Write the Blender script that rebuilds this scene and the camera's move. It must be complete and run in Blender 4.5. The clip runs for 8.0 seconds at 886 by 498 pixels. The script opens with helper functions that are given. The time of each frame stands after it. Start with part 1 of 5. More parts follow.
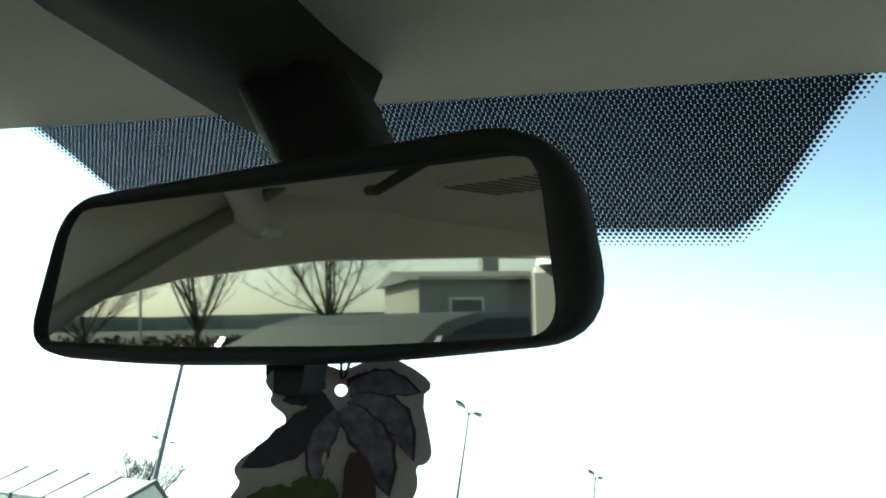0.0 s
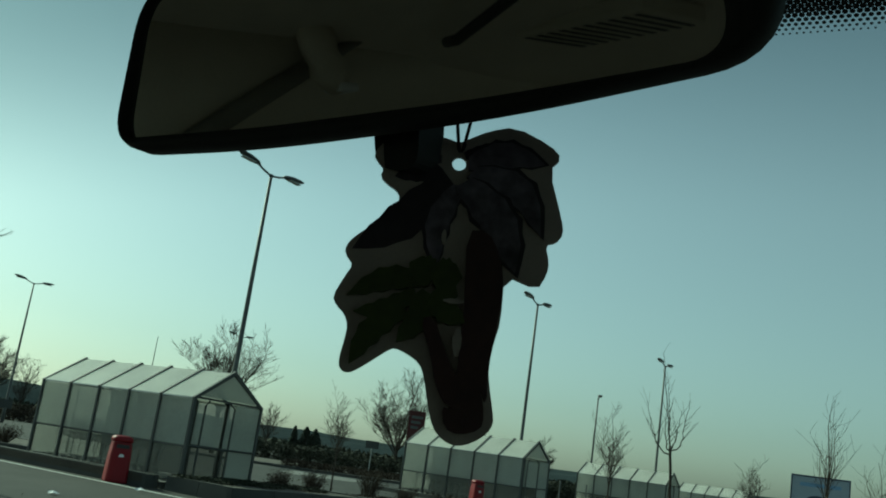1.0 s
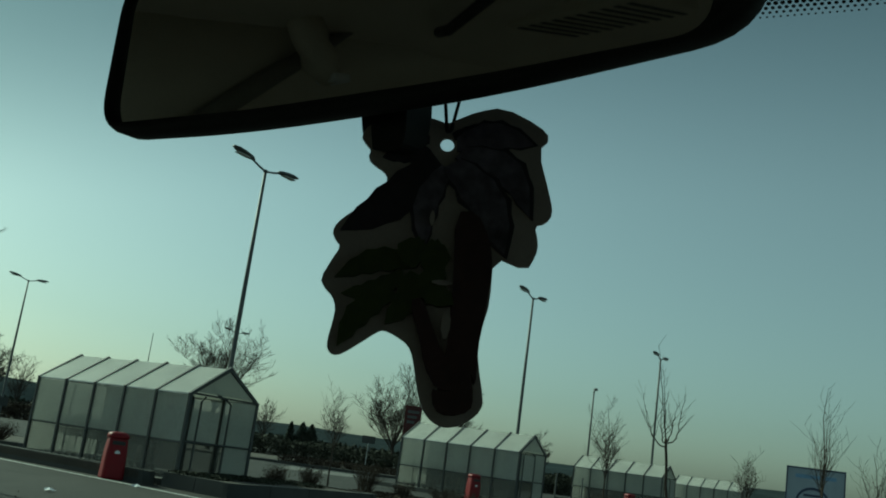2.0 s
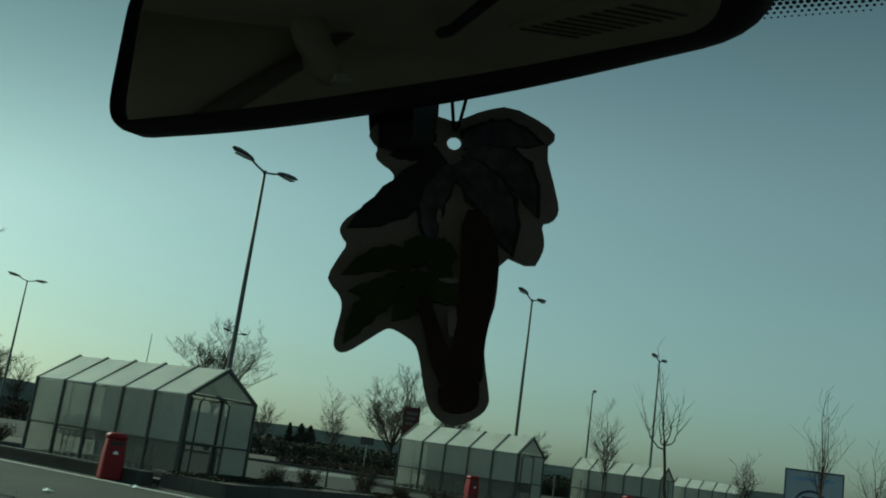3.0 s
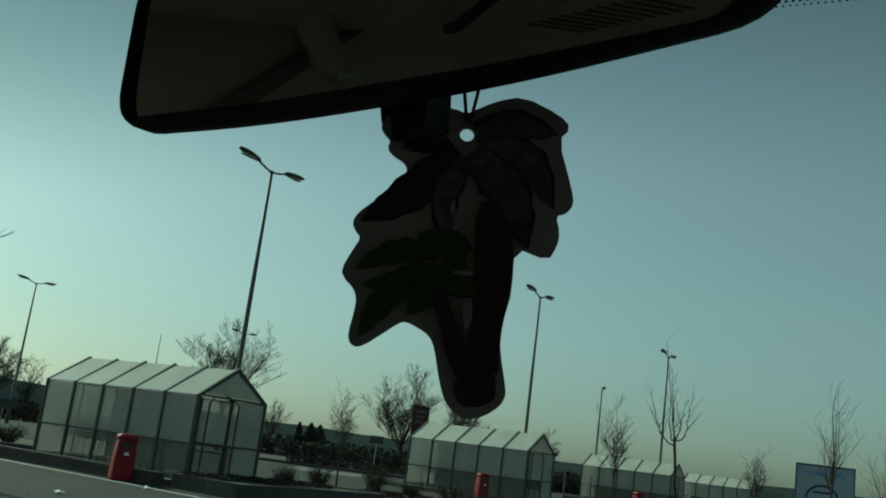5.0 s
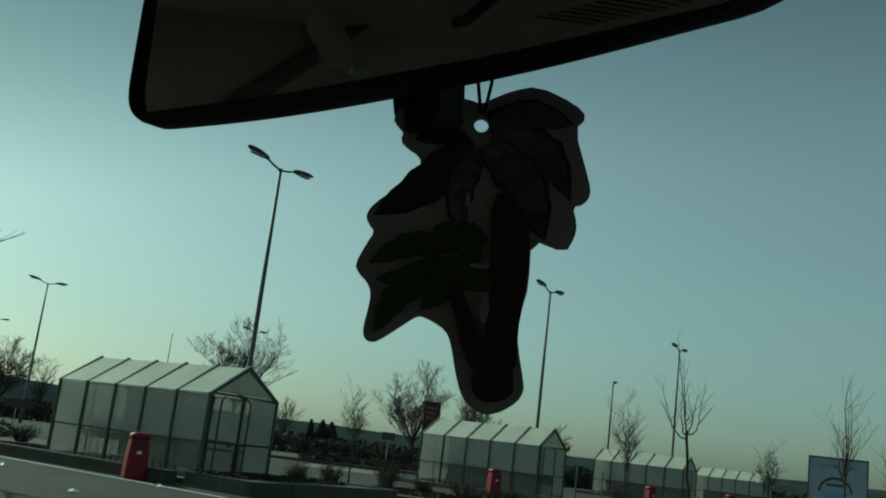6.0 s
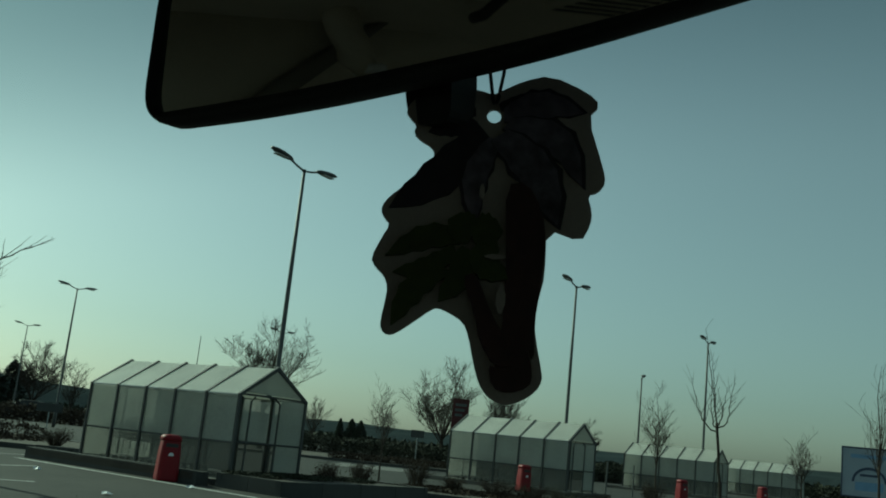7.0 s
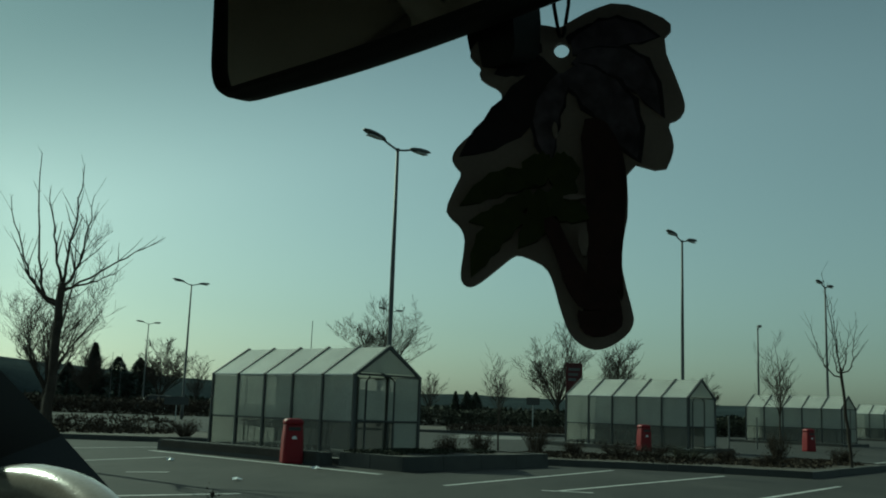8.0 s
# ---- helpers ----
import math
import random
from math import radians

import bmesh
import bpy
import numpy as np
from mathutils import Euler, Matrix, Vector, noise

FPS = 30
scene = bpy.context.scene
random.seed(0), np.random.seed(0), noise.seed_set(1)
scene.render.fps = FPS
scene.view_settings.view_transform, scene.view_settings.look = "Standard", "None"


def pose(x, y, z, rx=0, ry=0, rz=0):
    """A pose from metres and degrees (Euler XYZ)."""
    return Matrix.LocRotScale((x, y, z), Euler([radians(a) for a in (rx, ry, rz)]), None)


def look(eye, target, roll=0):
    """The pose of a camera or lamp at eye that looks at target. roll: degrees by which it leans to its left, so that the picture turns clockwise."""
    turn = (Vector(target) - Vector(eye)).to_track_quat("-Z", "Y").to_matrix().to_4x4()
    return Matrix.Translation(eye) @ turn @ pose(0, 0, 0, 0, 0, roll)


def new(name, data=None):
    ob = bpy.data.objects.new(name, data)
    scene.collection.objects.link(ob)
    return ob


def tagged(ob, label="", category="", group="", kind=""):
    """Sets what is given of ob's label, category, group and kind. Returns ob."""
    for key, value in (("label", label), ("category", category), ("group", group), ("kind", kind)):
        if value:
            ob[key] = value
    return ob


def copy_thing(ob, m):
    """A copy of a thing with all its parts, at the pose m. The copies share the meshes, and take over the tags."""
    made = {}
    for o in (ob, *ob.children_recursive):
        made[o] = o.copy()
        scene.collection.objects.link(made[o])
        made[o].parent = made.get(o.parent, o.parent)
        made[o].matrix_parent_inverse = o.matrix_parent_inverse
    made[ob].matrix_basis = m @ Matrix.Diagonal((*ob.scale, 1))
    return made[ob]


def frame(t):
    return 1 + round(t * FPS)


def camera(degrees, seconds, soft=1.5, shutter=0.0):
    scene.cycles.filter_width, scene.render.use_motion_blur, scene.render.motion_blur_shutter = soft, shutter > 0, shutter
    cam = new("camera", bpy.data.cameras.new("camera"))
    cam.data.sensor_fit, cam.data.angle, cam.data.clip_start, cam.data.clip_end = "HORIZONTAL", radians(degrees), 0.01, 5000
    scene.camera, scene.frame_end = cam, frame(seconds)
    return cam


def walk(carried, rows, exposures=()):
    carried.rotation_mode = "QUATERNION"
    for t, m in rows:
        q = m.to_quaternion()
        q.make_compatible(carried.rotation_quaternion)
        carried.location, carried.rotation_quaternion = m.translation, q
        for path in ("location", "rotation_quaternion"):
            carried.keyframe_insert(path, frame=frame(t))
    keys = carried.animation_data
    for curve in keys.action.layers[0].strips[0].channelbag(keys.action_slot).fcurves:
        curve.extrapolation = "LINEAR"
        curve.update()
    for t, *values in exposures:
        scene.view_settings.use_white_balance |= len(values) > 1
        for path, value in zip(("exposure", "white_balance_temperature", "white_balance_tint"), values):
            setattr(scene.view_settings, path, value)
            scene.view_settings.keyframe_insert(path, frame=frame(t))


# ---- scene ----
# ---------------------------------------------------------------- camera and walk
cam = camera(48.27, 8.0, soft=1.9)


def cam_pose(x, y, z, yaw, pitch, roll):
    """Eye, yaw to the left of +y, pitch up, roll as look() takes it."""
    a, p = radians(yaw), radians(pitch)
    ahead = Vector((-math.sin(a) * math.cos(p), math.cos(a) * math.cos(p), math.sin(p)))
    return look((x, y, z), Vector((x, y, z)) + ahead, roll)


PATH = [
    (0.0, -0.0007, 0.0090, 1.1994, -10.616, 18.845, 8.831),
    (0.5, -0.0029, 0.0388, 1.1835, -9.283, 14.829, 9.149),
    (1.0, -0.0048, 0.0583, 1.1684, -7.618, 12.223, 8.283),
    (1.5, -0.0015, 0.0608, 1.1659, -7.928, 11.931, 7.807),
    (3.0, -0.0040, 0.0611, 1.1639, -7.995, 12.050, 8.017),
    (3.5, -0.0047, 0.0623, 1.1640, -7.990, 12.046, 7.586),
    (4.0, -0.0043, 0.0611, 1.1637, -7.833, 12.029, 7.557),
    (4.5, -0.0047, 0.0614, 1.1625, -7.671, 11.943, 7.523),
    (6.0, -0.0063, 0.0690, 1.1624, -7.043, 11.588, 6.944),
    (6.5, -0.0061, 0.0669, 1.1608, -6.458, 11.303, 6.375),
    (7.0, -0.0034, 0.0686, 1.1611, -5.593, 11.266, 5.974),
    (7.5, -0.0020, 0.0731, 1.1574, -3.872, 10.637, 4.121),
    (8.0, 0.0043, 0.0794, 1.1575, 0.195, 9.155, 1.994),
]
walk(cam, [(t, cam_pose(*row)) for t, *row in PATH],
     [(0.0, 3.0, 6050, -10), (0.2, 2.6, 6050, -16), (0.5, 1.55, 6150, -29), (0.8, 0.9, 6150, -30), (1.0, 0.58, 6150, -30), (1.6, 0.24, 6150, -30), (6.5, 0.2, 6150, -30), (8.0, 0.02, 6150, -30)])

# ---------------------------------------------------------------- world and sun
SUN_AZ, SUN_EL = 47.0, 32.0          # degrees to the left of +y, and up
world = bpy.data.worlds.new("sky")
scene.world = world
world.use_nodes = True
wn = world.node_tree.nodes
sky = wn.new("ShaderNodeTexSky")
sky.sky_type = "NISHITA"
sky.sun_disc = False
sky.sun_elevation, sky.sun_rotation = radians(SUN_EL), radians(-SUN_AZ)
sky.air_density, sky.dust_density, sky.ozone_density = 1.0, 1.7, 3.4
haze = wn.new("ShaderNodeHueSaturation")
haze.inputs["Saturation"].default_value = 0.57
world.node_tree.links.new(sky.outputs[0], haze.inputs["Color"])
world.node_tree.links.new(haze.outputs[0], wn["Background"].inputs[0])
wn["Background"].inputs[1].default_value = 0.0725
sun_data = bpy.data.lights.new("sun", "SUN")
sun_data.energy, sun_data.angle, sun_data.color = 3.0, radians(0.5), (1.0, 0.93, 0.83)
sun = new("sun", sun_data)
to_sun = Vector((-math.sin(radians(SUN_AZ)) * math.cos(radians(SUN_EL)), math.cos(radians(SUN_AZ)) * math.cos(radians(SUN_EL)), math.sin(radians(SUN_EL))))
sun.matrix_world = look(to_sun * 50, (0, 0, 0))

# ---------------------------------------------------------------- materials


def material(name, colour, rough=0.6, metal=0.0, var=0.25, scale=6.0, fine=90.0, bump=0.15, bump_dist=0.004, second=None, spec=0.5, trans=0.0, alpha=None):
    """A surface with variation at two scales and a fine relief, in metres of the object's own space."""
    m = bpy.data.materials.new(name)
    m.use_nodes = True
    nt = m.node_tree
    n, l = nt.nodes, nt.links
    b = n["Principled BSDF"]
    co = n.new("ShaderNodeTexCoord")
    big, small = n.new("ShaderNodeTexNoise"), n.new("ShaderNodeTexNoise")
    big.inputs["Scale"].default_value, small.inputs["Scale"].default_value = scale, fine
    big.inputs["Detail"].default_value, small.inputs["Detail"].default_value = 5, 3
    for t in (big, small):
        l.new(co.outputs["Object"], t.inputs["Vector"])
    add = n.new("ShaderNodeMath")
    add.operation = "MULTIPLY_ADD"
    add.inputs[1].default_value = 0.45
    l.new(small.outputs[0], add.inputs[0])
    half = n.new("ShaderNodeMath")
    half.operation = "MULTIPLY"
    half.inputs[1].default_value = 0.6
    l.new(big.outputs[0], half.inputs[0])
    l.new(half.outputs[0], add.inputs[2])
    ramp = n.new("ShaderNodeValToRGB")
    c2 = second or tuple(c * (1 + var) for c in colour)
    ramp.color_ramp.elements[0].position, ramp.color_ramp.elements[1].position = 0.36, 0.68
    ramp.color_ramp.elements[0].color = (*[c * (1 - var) for c in colour], 1)
    ramp.color_ramp.elements[1].color = (*[min(1, c) for c in c2], 1)
    l.new(add.outputs[0], ramp.inputs[0])
    l.new(ramp.outputs[0], b.inputs["Base Color"])
    mr = n.new("ShaderNodeMapRange")
    mr.inputs["To Min"].default_value, mr.inputs["To Max"].default_value = max(0.02, rough - 0.1), min(1, rough + 0.1)
    l.new(big.outputs[0], mr.inputs["Value"])
    l.new(mr.outputs[0], b.inputs["Roughness"])
    b.inputs["Metallic"].default_value = metal
    b.inputs["Specular IOR Level"].default_value = spec
    if bump:
        bp = n.new("ShaderNodeBump")
        bp.inputs["Strength"].default_value, bp.inputs["Distance"].default_value = bump, bump_dist
        l.new(small.outputs[0], bp.inputs["Height"])
        l.new(bp.outputs[0], b.inputs["Normal"])
    if trans:
        out = n["Material Output"]
        tl = n.new("ShaderNodeBsdfTranslucent")
        l.new(ramp.outputs[0], tl.inputs["Color"])
        mix = n.new("ShaderNodeMixShader")
        mix.inputs[0].default_value = trans
        l.new(b.outputs[0], mix.inputs[1])
        l.new(tl.outputs[0], mix.inputs[2])
        last = mix
        if alpha is not None:
            tp = n.new("ShaderNodeBsdfTransparent")
            mix2 = n.new("ShaderNodeMixShader")
            mix2.inputs[0].default_value = alpha
            l.new(mix.outputs[0], mix2.inputs[1])
            l.new(tp.outputs[0], mix2.inputs[2])
            last = mix2
        l.new(last.outputs[0], out.inputs["Surface"])
    return m


def clear_pane(name, tint, gloss=0.012):
    """Thin clear glass: see-through with a faint mirror sheen."""
    m = bpy.data.materials.new(name)
    m.use_nodes = True
    n, l = m.node_tree.nodes, m.node_tree.links
    n.remove(n["Principled BSDF"])
    tp, gl, mix = n.new("ShaderNodeBsdfTransparent"), n.new("ShaderNodeBsdfGlossy"), n.new("ShaderNodeMixShader")
    tp.inputs[0].default_value = (*tint, 1)
    gl.inputs["Roughness"].default_value = 0.02
    mix.inputs[0].default_value = gloss
    l.new(tp.outputs[0], mix.inputs[1])
    l.new(gl.outputs[0], mix.inputs[2])
    l.new(mix.outputs[0], n["Material Output"].inputs["Surface"])
    return m


ASPHALT = material("asphalt", (0.026, 0.0255, 0.0235), 0.9, var=0.45, scale=0.45, fine=45, bump=0.5, bump_dist=0.012, spec=0.25)


def stains(m, colour, scale, low, high, amount):
    """Large soft-edged patches of another tone over a surface, stretched along the lanes."""
    n, l = m.node_tree.nodes, m.node_tree.links
    b = n["Principled BSDF"]
    src = b.inputs["Base Color"].links[0].from_socket
    co, mp, tx, rp, mx = n.new("ShaderNodeTexCoord"), n.new("ShaderNodeMapping"), n.new("ShaderNodeTexNoise"), n.new("ShaderNodeMapRange"), n.new("ShaderNodeMix")
    mp.inputs["Rotation"].default_value = (0, 0, radians(37))
    mp.inputs["Scale"].default_value = (1.0, 0.35, 1.0)
    tx.inputs["Scale"].default_value, tx.inputs["Detail"].default_value, tx.inputs["Roughness"].default_value = scale, 7, 0.65
    rp.inputs["From Min"].default_value, rp.inputs["From Max"].default_value, rp.inputs["To Max"].default_value = low, high, amount
    mx.data_type = "RGBA"
    l.new(co.outputs["Object"], mp.inputs["Vector"])
    l.new(mp.outputs[0], tx.inputs["Vector"])
    l.new(tx.outputs[0], rp.inputs["Value"])
    l.new(rp.outputs[0], mx.inputs[0])
    l.new(src, [s for s in mx.inputs if s.name == "A" and s.type == "RGBA"][0])
    [s for s in mx.inputs if s.name == "B" and s.type == "RGBA"][0].default_value = (*colour, 1)
    l.new([s for s in mx.outputs if s.type == "RGBA"][0], b.inputs["Base Color"])


stains(ASPHALT, (0.05, 0.048, 0.043), 0.5, 0.5, 0.72, 0.9)
stains(ASPHALT, (0.016, 0.016, 0.015), 1.7, 0.56, 0.7, 0.8)
PAVING = material("paving", (0.11, 0.107, 0.098), 0.85, var=0.2, scale=1.2, fine=40, bump=0.3)
# base set below plain concrete: the shade on the kerb faces is in the colour
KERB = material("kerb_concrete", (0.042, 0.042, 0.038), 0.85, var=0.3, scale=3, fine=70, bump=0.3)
LINE = material("line_paint", (0.4, 0.4, 0.38), 0.7, var=0.3, scale=4, fine=40, bump=0.2)
SOIL = material("soil", (0.05, 0.041, 0.03), 0.95, var=0.4, scale=1.5, fine=25, bump=0.7, bump_dist=0.03)
SHRUB = material("shrub_leaf", (0.05, 0.052, 0.03), 0.7, var=0.4, scale=3, fine=40, bump=0.1, spec=0.1)
DRY = material("dry_twig", (0.045, 0.034, 0.024), 0.85, var=0.4, scale=3, fine=40, bump=0.1, spec=0.1)
HEDGE = material("hedge_leaf", (0.028, 0.031, 0.02), 0.75, var=0.4, scale=2, fine=30, bump=0.1, spec=0.1)
FIR = material("fir_leaf", (0.02, 0.032, 0.02), 0.75, var=0.4, scale=2, fine=30, bump=0.1, spec=0.1)
BARK = material("bark", (0.05, 0.04, 0.032), 0.9, var=0.4, scale=6, fine=60, bump=0.6, bump_dist=0.01, spec=0.1)
GALV = material("galvanised_steel", (0.34, 0.35, 0.35), 0.45, metal=0.8, var=0.2, scale=8, fine=60, bump=0.05)
DARK_STEEL = material("dark_steel", (0.045, 0.047, 0.045), 0.6, metal=0.0, var=0.2, scale=8, fine=60, bump=0.05)
LAMP_GREY = material("lamp_grey", (0.075, 0.078, 0.076), 0.55, metal=0.0, var=0.2, scale=6, fine=50, bump=0.05)
LAMP_GLASS = material("lamp_glass", (0.5, 0.52, 0.5), 0.2, var=0.1, scale=10, fine=60, bump=0)
POLYCARB = material("polycarbonate", (0.57, 0.58, 0.54), 0.35, var=0.14, scale=1.3, fine=14, bump=0.1, trans=0.62, alpha=0.36)
stains(POLYCARB, (0.3, 0.31, 0.27), 1.1, 0.5, 0.8, 0.4)
# lower wall sheets: darker and more see-through than the upper ones
POLYLOW = material("polycarbonate_lower", (0.2, 0.2, 0.175), 0.45, var=0.2, scale=1.3, fine=14, bump=0.1, trans=0.45, alpha=0.5)
# roof copy of the sheet, its colour lightened to carry the sun on the slopes
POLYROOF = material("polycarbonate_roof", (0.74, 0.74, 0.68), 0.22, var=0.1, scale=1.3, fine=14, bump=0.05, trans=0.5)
RED = material("red_plastic", (0.17, 0.006, 0.012), 0.5, spec=0.2, var=0.15, scale=5, fine=60, bump=0.05)
WHITE = material("white_print", (0.75, 0.75, 0.75), 0.5, var=0.06, scale=5, fine=50, bump=0)
BLUEGREY = material("poster_blue", (0.2, 0.32, 0.48), 0.5, var=0.15, scale=3, fine=30, bump=0)
POSTER = material("poster_pale", (0.33, 0.37, 0.42), 0.5, var=0.1, scale=2, fine=30, bump=0)
SIGNRED = material("faded_red_board", (0.075, 0.022, 0.022), 0.6, var=0.3, scale=1.5, fine=30, bump=0, spec=0.2)
NAVY = material("navy_frame", (0.03, 0.045, 0.09), 0.4, var=0.1, scale=5, fine=50, bump=0)
HILL = material("wooded_hill", (0.036, 0.046, 0.049), 0.95, spec=0.0, var=0.25, scale=0.02, fine=0.2, bump=0.2, bump_dist=3.0)
PLASTIC = material("black_plastic", (0.036, 0.036, 0.035), 0.65, spec=0.25, var=0.15, scale=20, fine=900, bump=0.12, bump_dist=0.0004)
CONSOLE = material("charcoal_console", (0.05, 0.048, 0.043), 0.75, spec=0.25, var=0.15, scale=20, fine=900, bump=0.12, bump_dist=0.0004)
GREYTRIM = material("grey_trim", (0.2, 0.185, 0.155), 0.7, var=0.15, scale=9, fine=500, bump=0.15, bump_dist=0.0005)
RUBBER = material("black_rubber", (0.02, 0.02, 0.02), 0.75, var=0.2, scale=20, fine=500, bump=0.1, bump_dist=0.0004)
FRIT = material("black_frit", (0.008, 0.009, 0.011), 0.5, var=0.1, scale=20, fine=500, bump=0)
CLOTH = material("beige_headliner", (0.63, 0.58, 0.49), 0.95, var=0.08, scale=7, fine=700, bump=0.35, bump_dist=0.0008)
TRIM = material("beige_trim", (0.62, 0.57, 0.47), 0.6, var=0.08, scale=9, fine=500, bump=0.15, bump_dist=0.0005)
DARKTRIM = material("charcoal_trim", (0.03, 0.03, 0.03), 0.6, var=0.15, scale=9, fine=500, bump=0.2, bump_dist=0.0005)
SEATCLOTH = material("seat_cloth", (0.045, 0.045, 0.048), 0.95, var=0.2, scale=12, fine=500, bump=0.4, bump_dist=0.001)
LEATHER = material("grey_leather", (0.36, 0.34, 0.3), 0.2, var=0.12, scale=25, fine=400, bump=0.2, bump_dist=0.0006)
PAINT = material("dark_paint", (0.02, 0.022, 0.026), 0.6, spec=0.25, metal=0.0, var=0.08, scale=3, fine=200, bump=0)
SILVER = material("silver_paint", (0.4, 0.41, 0.42), 0.3, metal=0.5, var=0.08, scale=3, fine=200, bump=0)
TYRE = material("tyre_rubber", (0.02, 0.02, 0.02), 0.85, var=0.2, scale=9, fine=90, bump=0.2)
CARD = material("pale_card", (0.42, 0.355, 0.32), 0.75, var=0.08, scale=60, fine=900, bump=0.15, bump_dist=0.0003)
PURPLE = material("purple_print", (0.056, 0.042, 0.056), 0.6, var=0.4, scale=45, fine=260, bump=0.05, bump_dist=0.0002, second=(0.23, 0.19, 0.24))
DEEP = material("dark_purple_print", (0.032, 0.023, 0.03), 0.6, var=0.35, scale=45, fine=260, bump=0.05, bump_dist=0.0002)
LEAF = material("green_print", (0.055, 0.07, 0.012), 0.6, var=0.3, scale=45, fine=260, bump=0.05, bump_dist=0.0002)
TRUNK = material("brown_print", (0.055, 0.022, 0.02), 0.6, var=0.3, scale=45, fine=260, bump=0.05, bump_dist=0.0002)
STRING = material("black_elastic", (0.02, 0.02, 0.02), 0.8, var=0.2, scale=200, fine=900, bump=0)
PLASTER = material("house_plaster", (0.24, 0.23, 0.2), 0.9, var=0.12, scale=0.8, fine=20, bump=0.2)
TILE = material("roof_tile", (0.09, 0.085, 0.08), 0.85, var=0.3, scale=2, fine=20, bump=0.3)
PANE = material("window_glass", (0.02, 0.024, 0.028), 0.3, var=0.1, scale=1, fine=10, bump=0)
MIRROR = bpy.data.materials.new("mirror_silver")
MIRROR.use_nodes = True
MIRROR.node_tree.nodes["Principled BSDF"].inputs["Base Color"].default_value = (0.9, 0.9, 0.87, 1)
MIRROR.node_tree.nodes["Principled BSDF"].inputs["Metallic"].default_value = 1.0
MIRROR.node_tree.nodes["Principled BSDF"].inputs["Roughness"].default_value = 0.02
SCREEN = clear_pane("windscreen_glass", (0.95, 0.98, 0.97))


def shade_band(m, y0, y1, dark, clear):
    """The tinted strip along the top of a windscreen, fading downwards over the glass."""
    n, l = m.node_tree.nodes, m.node_tree.links
    co, sx, mr, mx = n.new("ShaderNodeTexCoord"), n.new("ShaderNodeSeparateXYZ"), n.new("ShaderNodeMapRange"), n.new("ShaderNodeValToRGB")
    l.new(co.outputs["Object"], sx.inputs[0])
    l.new(sx.outputs[1], mr.inputs["Value"])
    mr.interpolation_type = "SMOOTHSTEP"
    mr.inputs["From Min"].default_value, mr.inputs["From Max"].default_value = y0, y1
    mx.color_ramp.elements[0].color, mx.color_ramp.elements[1].color = (*dark, 1), (*clear, 1)
    l.new(mr.outputs[0], mx.inputs[0])
    l.new(mx.outputs[0], n["Transparent BSDF"].inputs[0])


shade_band(SCREEN, 0.08, 0.3, (0.56, 0.63, 0.65), (0.95, 0.98, 0.97))
SIDEGLASS = clear_pane("side_glass", (0.5, 0.5, 0.46))

# ---------------------------------------------------------------- mesh tools


def thing(name, label, category, m=None, group="", kind=""):
    ob = new(name)
    ob.empty_display_size = 0.1
    if m is not None:
        ob.matrix_world = m
    return tagged(ob, label, category, group, kind)


def obj(name, bm, mat, smooth=False):
    bmesh.ops.recalc_face_normals(bm, faces=bm.faces)
    me = bpy.data.meshes.new(name)
    bm.to_mesh(me)
    bm.free()
    for mm in (mat if isinstance(mat, (list, tuple)) else [mat]):
        me.materials.append(mm)
    if smooth:
        for p in me.polygons:
            p.use_smooth = True
    return new(name, me)


def part(name, bm, mat, parent, label="", smooth=False):
    ob = obj(name, bm, mat, smooth)
    ob.parent = parent
    return tagged(ob, label)


def raw(name, verts, faces, mat, parent=None, smooth=False):
    me = bpy.data.meshes.new(name)
    me.from_pydata(verts, [], faces)
    me.materials.append(mat)
    if smooth:
        for p in me.polygons:
            p.use_smooth = True
    ob = new(name, me)
    ob.parent = parent
    return ob


def box(bm, x0, x1, y0, y1, z0, z1, bevel=0.0, m=None):
    r = bmesh.ops.create_cube(bm, size=1)["verts"]
    for v in r:
        v.co = Vector((x0 if v.co.x < 0 else x1, y0 if v.co.y < 0 else y1, z0 if v.co.z < 0 else z1))
    if bevel:
        es = list({e for v in r for e in v.link_edges})
        out = bmesh.ops.bevel(bm, geom=es, offset=bevel, segments=2, affect="EDGES", profile=0.5)
        r = list({v for f in out["faces"] for v in f.verts} | {v for v in r if v.is_valid})
    if m is not None:
        bmesh.ops.transform(bm, matrix=m, verts=r)
    return r


def boxed(*a, **k):
    bm = bmesh.new()
    box(bm, *a, **k)
    return bm


def tube(bm, pts, rads, sides=8, caps=True):
    """A tapered tube along points."""
    rings = []
    up0 = Vector((0.31, 0.17, 0.93)).normalized()
    for i, p in enumerate(pts):
        d = (Vector(pts[min(i + 1, len(pts) - 1)]) - Vector(pts[max(i - 1, 0)])).normalized()
        s = d.cross(up0 if abs(d.dot(up0)) < 0.95 else Vector((1, 0, 0))).normalized()
        t = d.cross(s)
        r = rads[i] if isinstance(rads, (list, tuple)) else rads
        rings.append([bm.verts.new(Vector(p) + s * r * math.cos(2 * math.pi * k / sides) + t * r * math.sin(2 * math.pi * k / sides)) for k in range(sides)])
    for a, b in zip(rings, rings[1:]):
        for k in range(sides):
            bm.faces.new((a[k], a[(k + 1) % sides], b[(k + 1) % sides], b[k]))
    if caps:
        bm.faces.new(rings[0][::-1])
        bm.faces.new(rings[-1])


def tubed(pts, rads, sides=8):
    bm = bmesh.new()
    tube(bm, pts, rads, sides)
    return bm


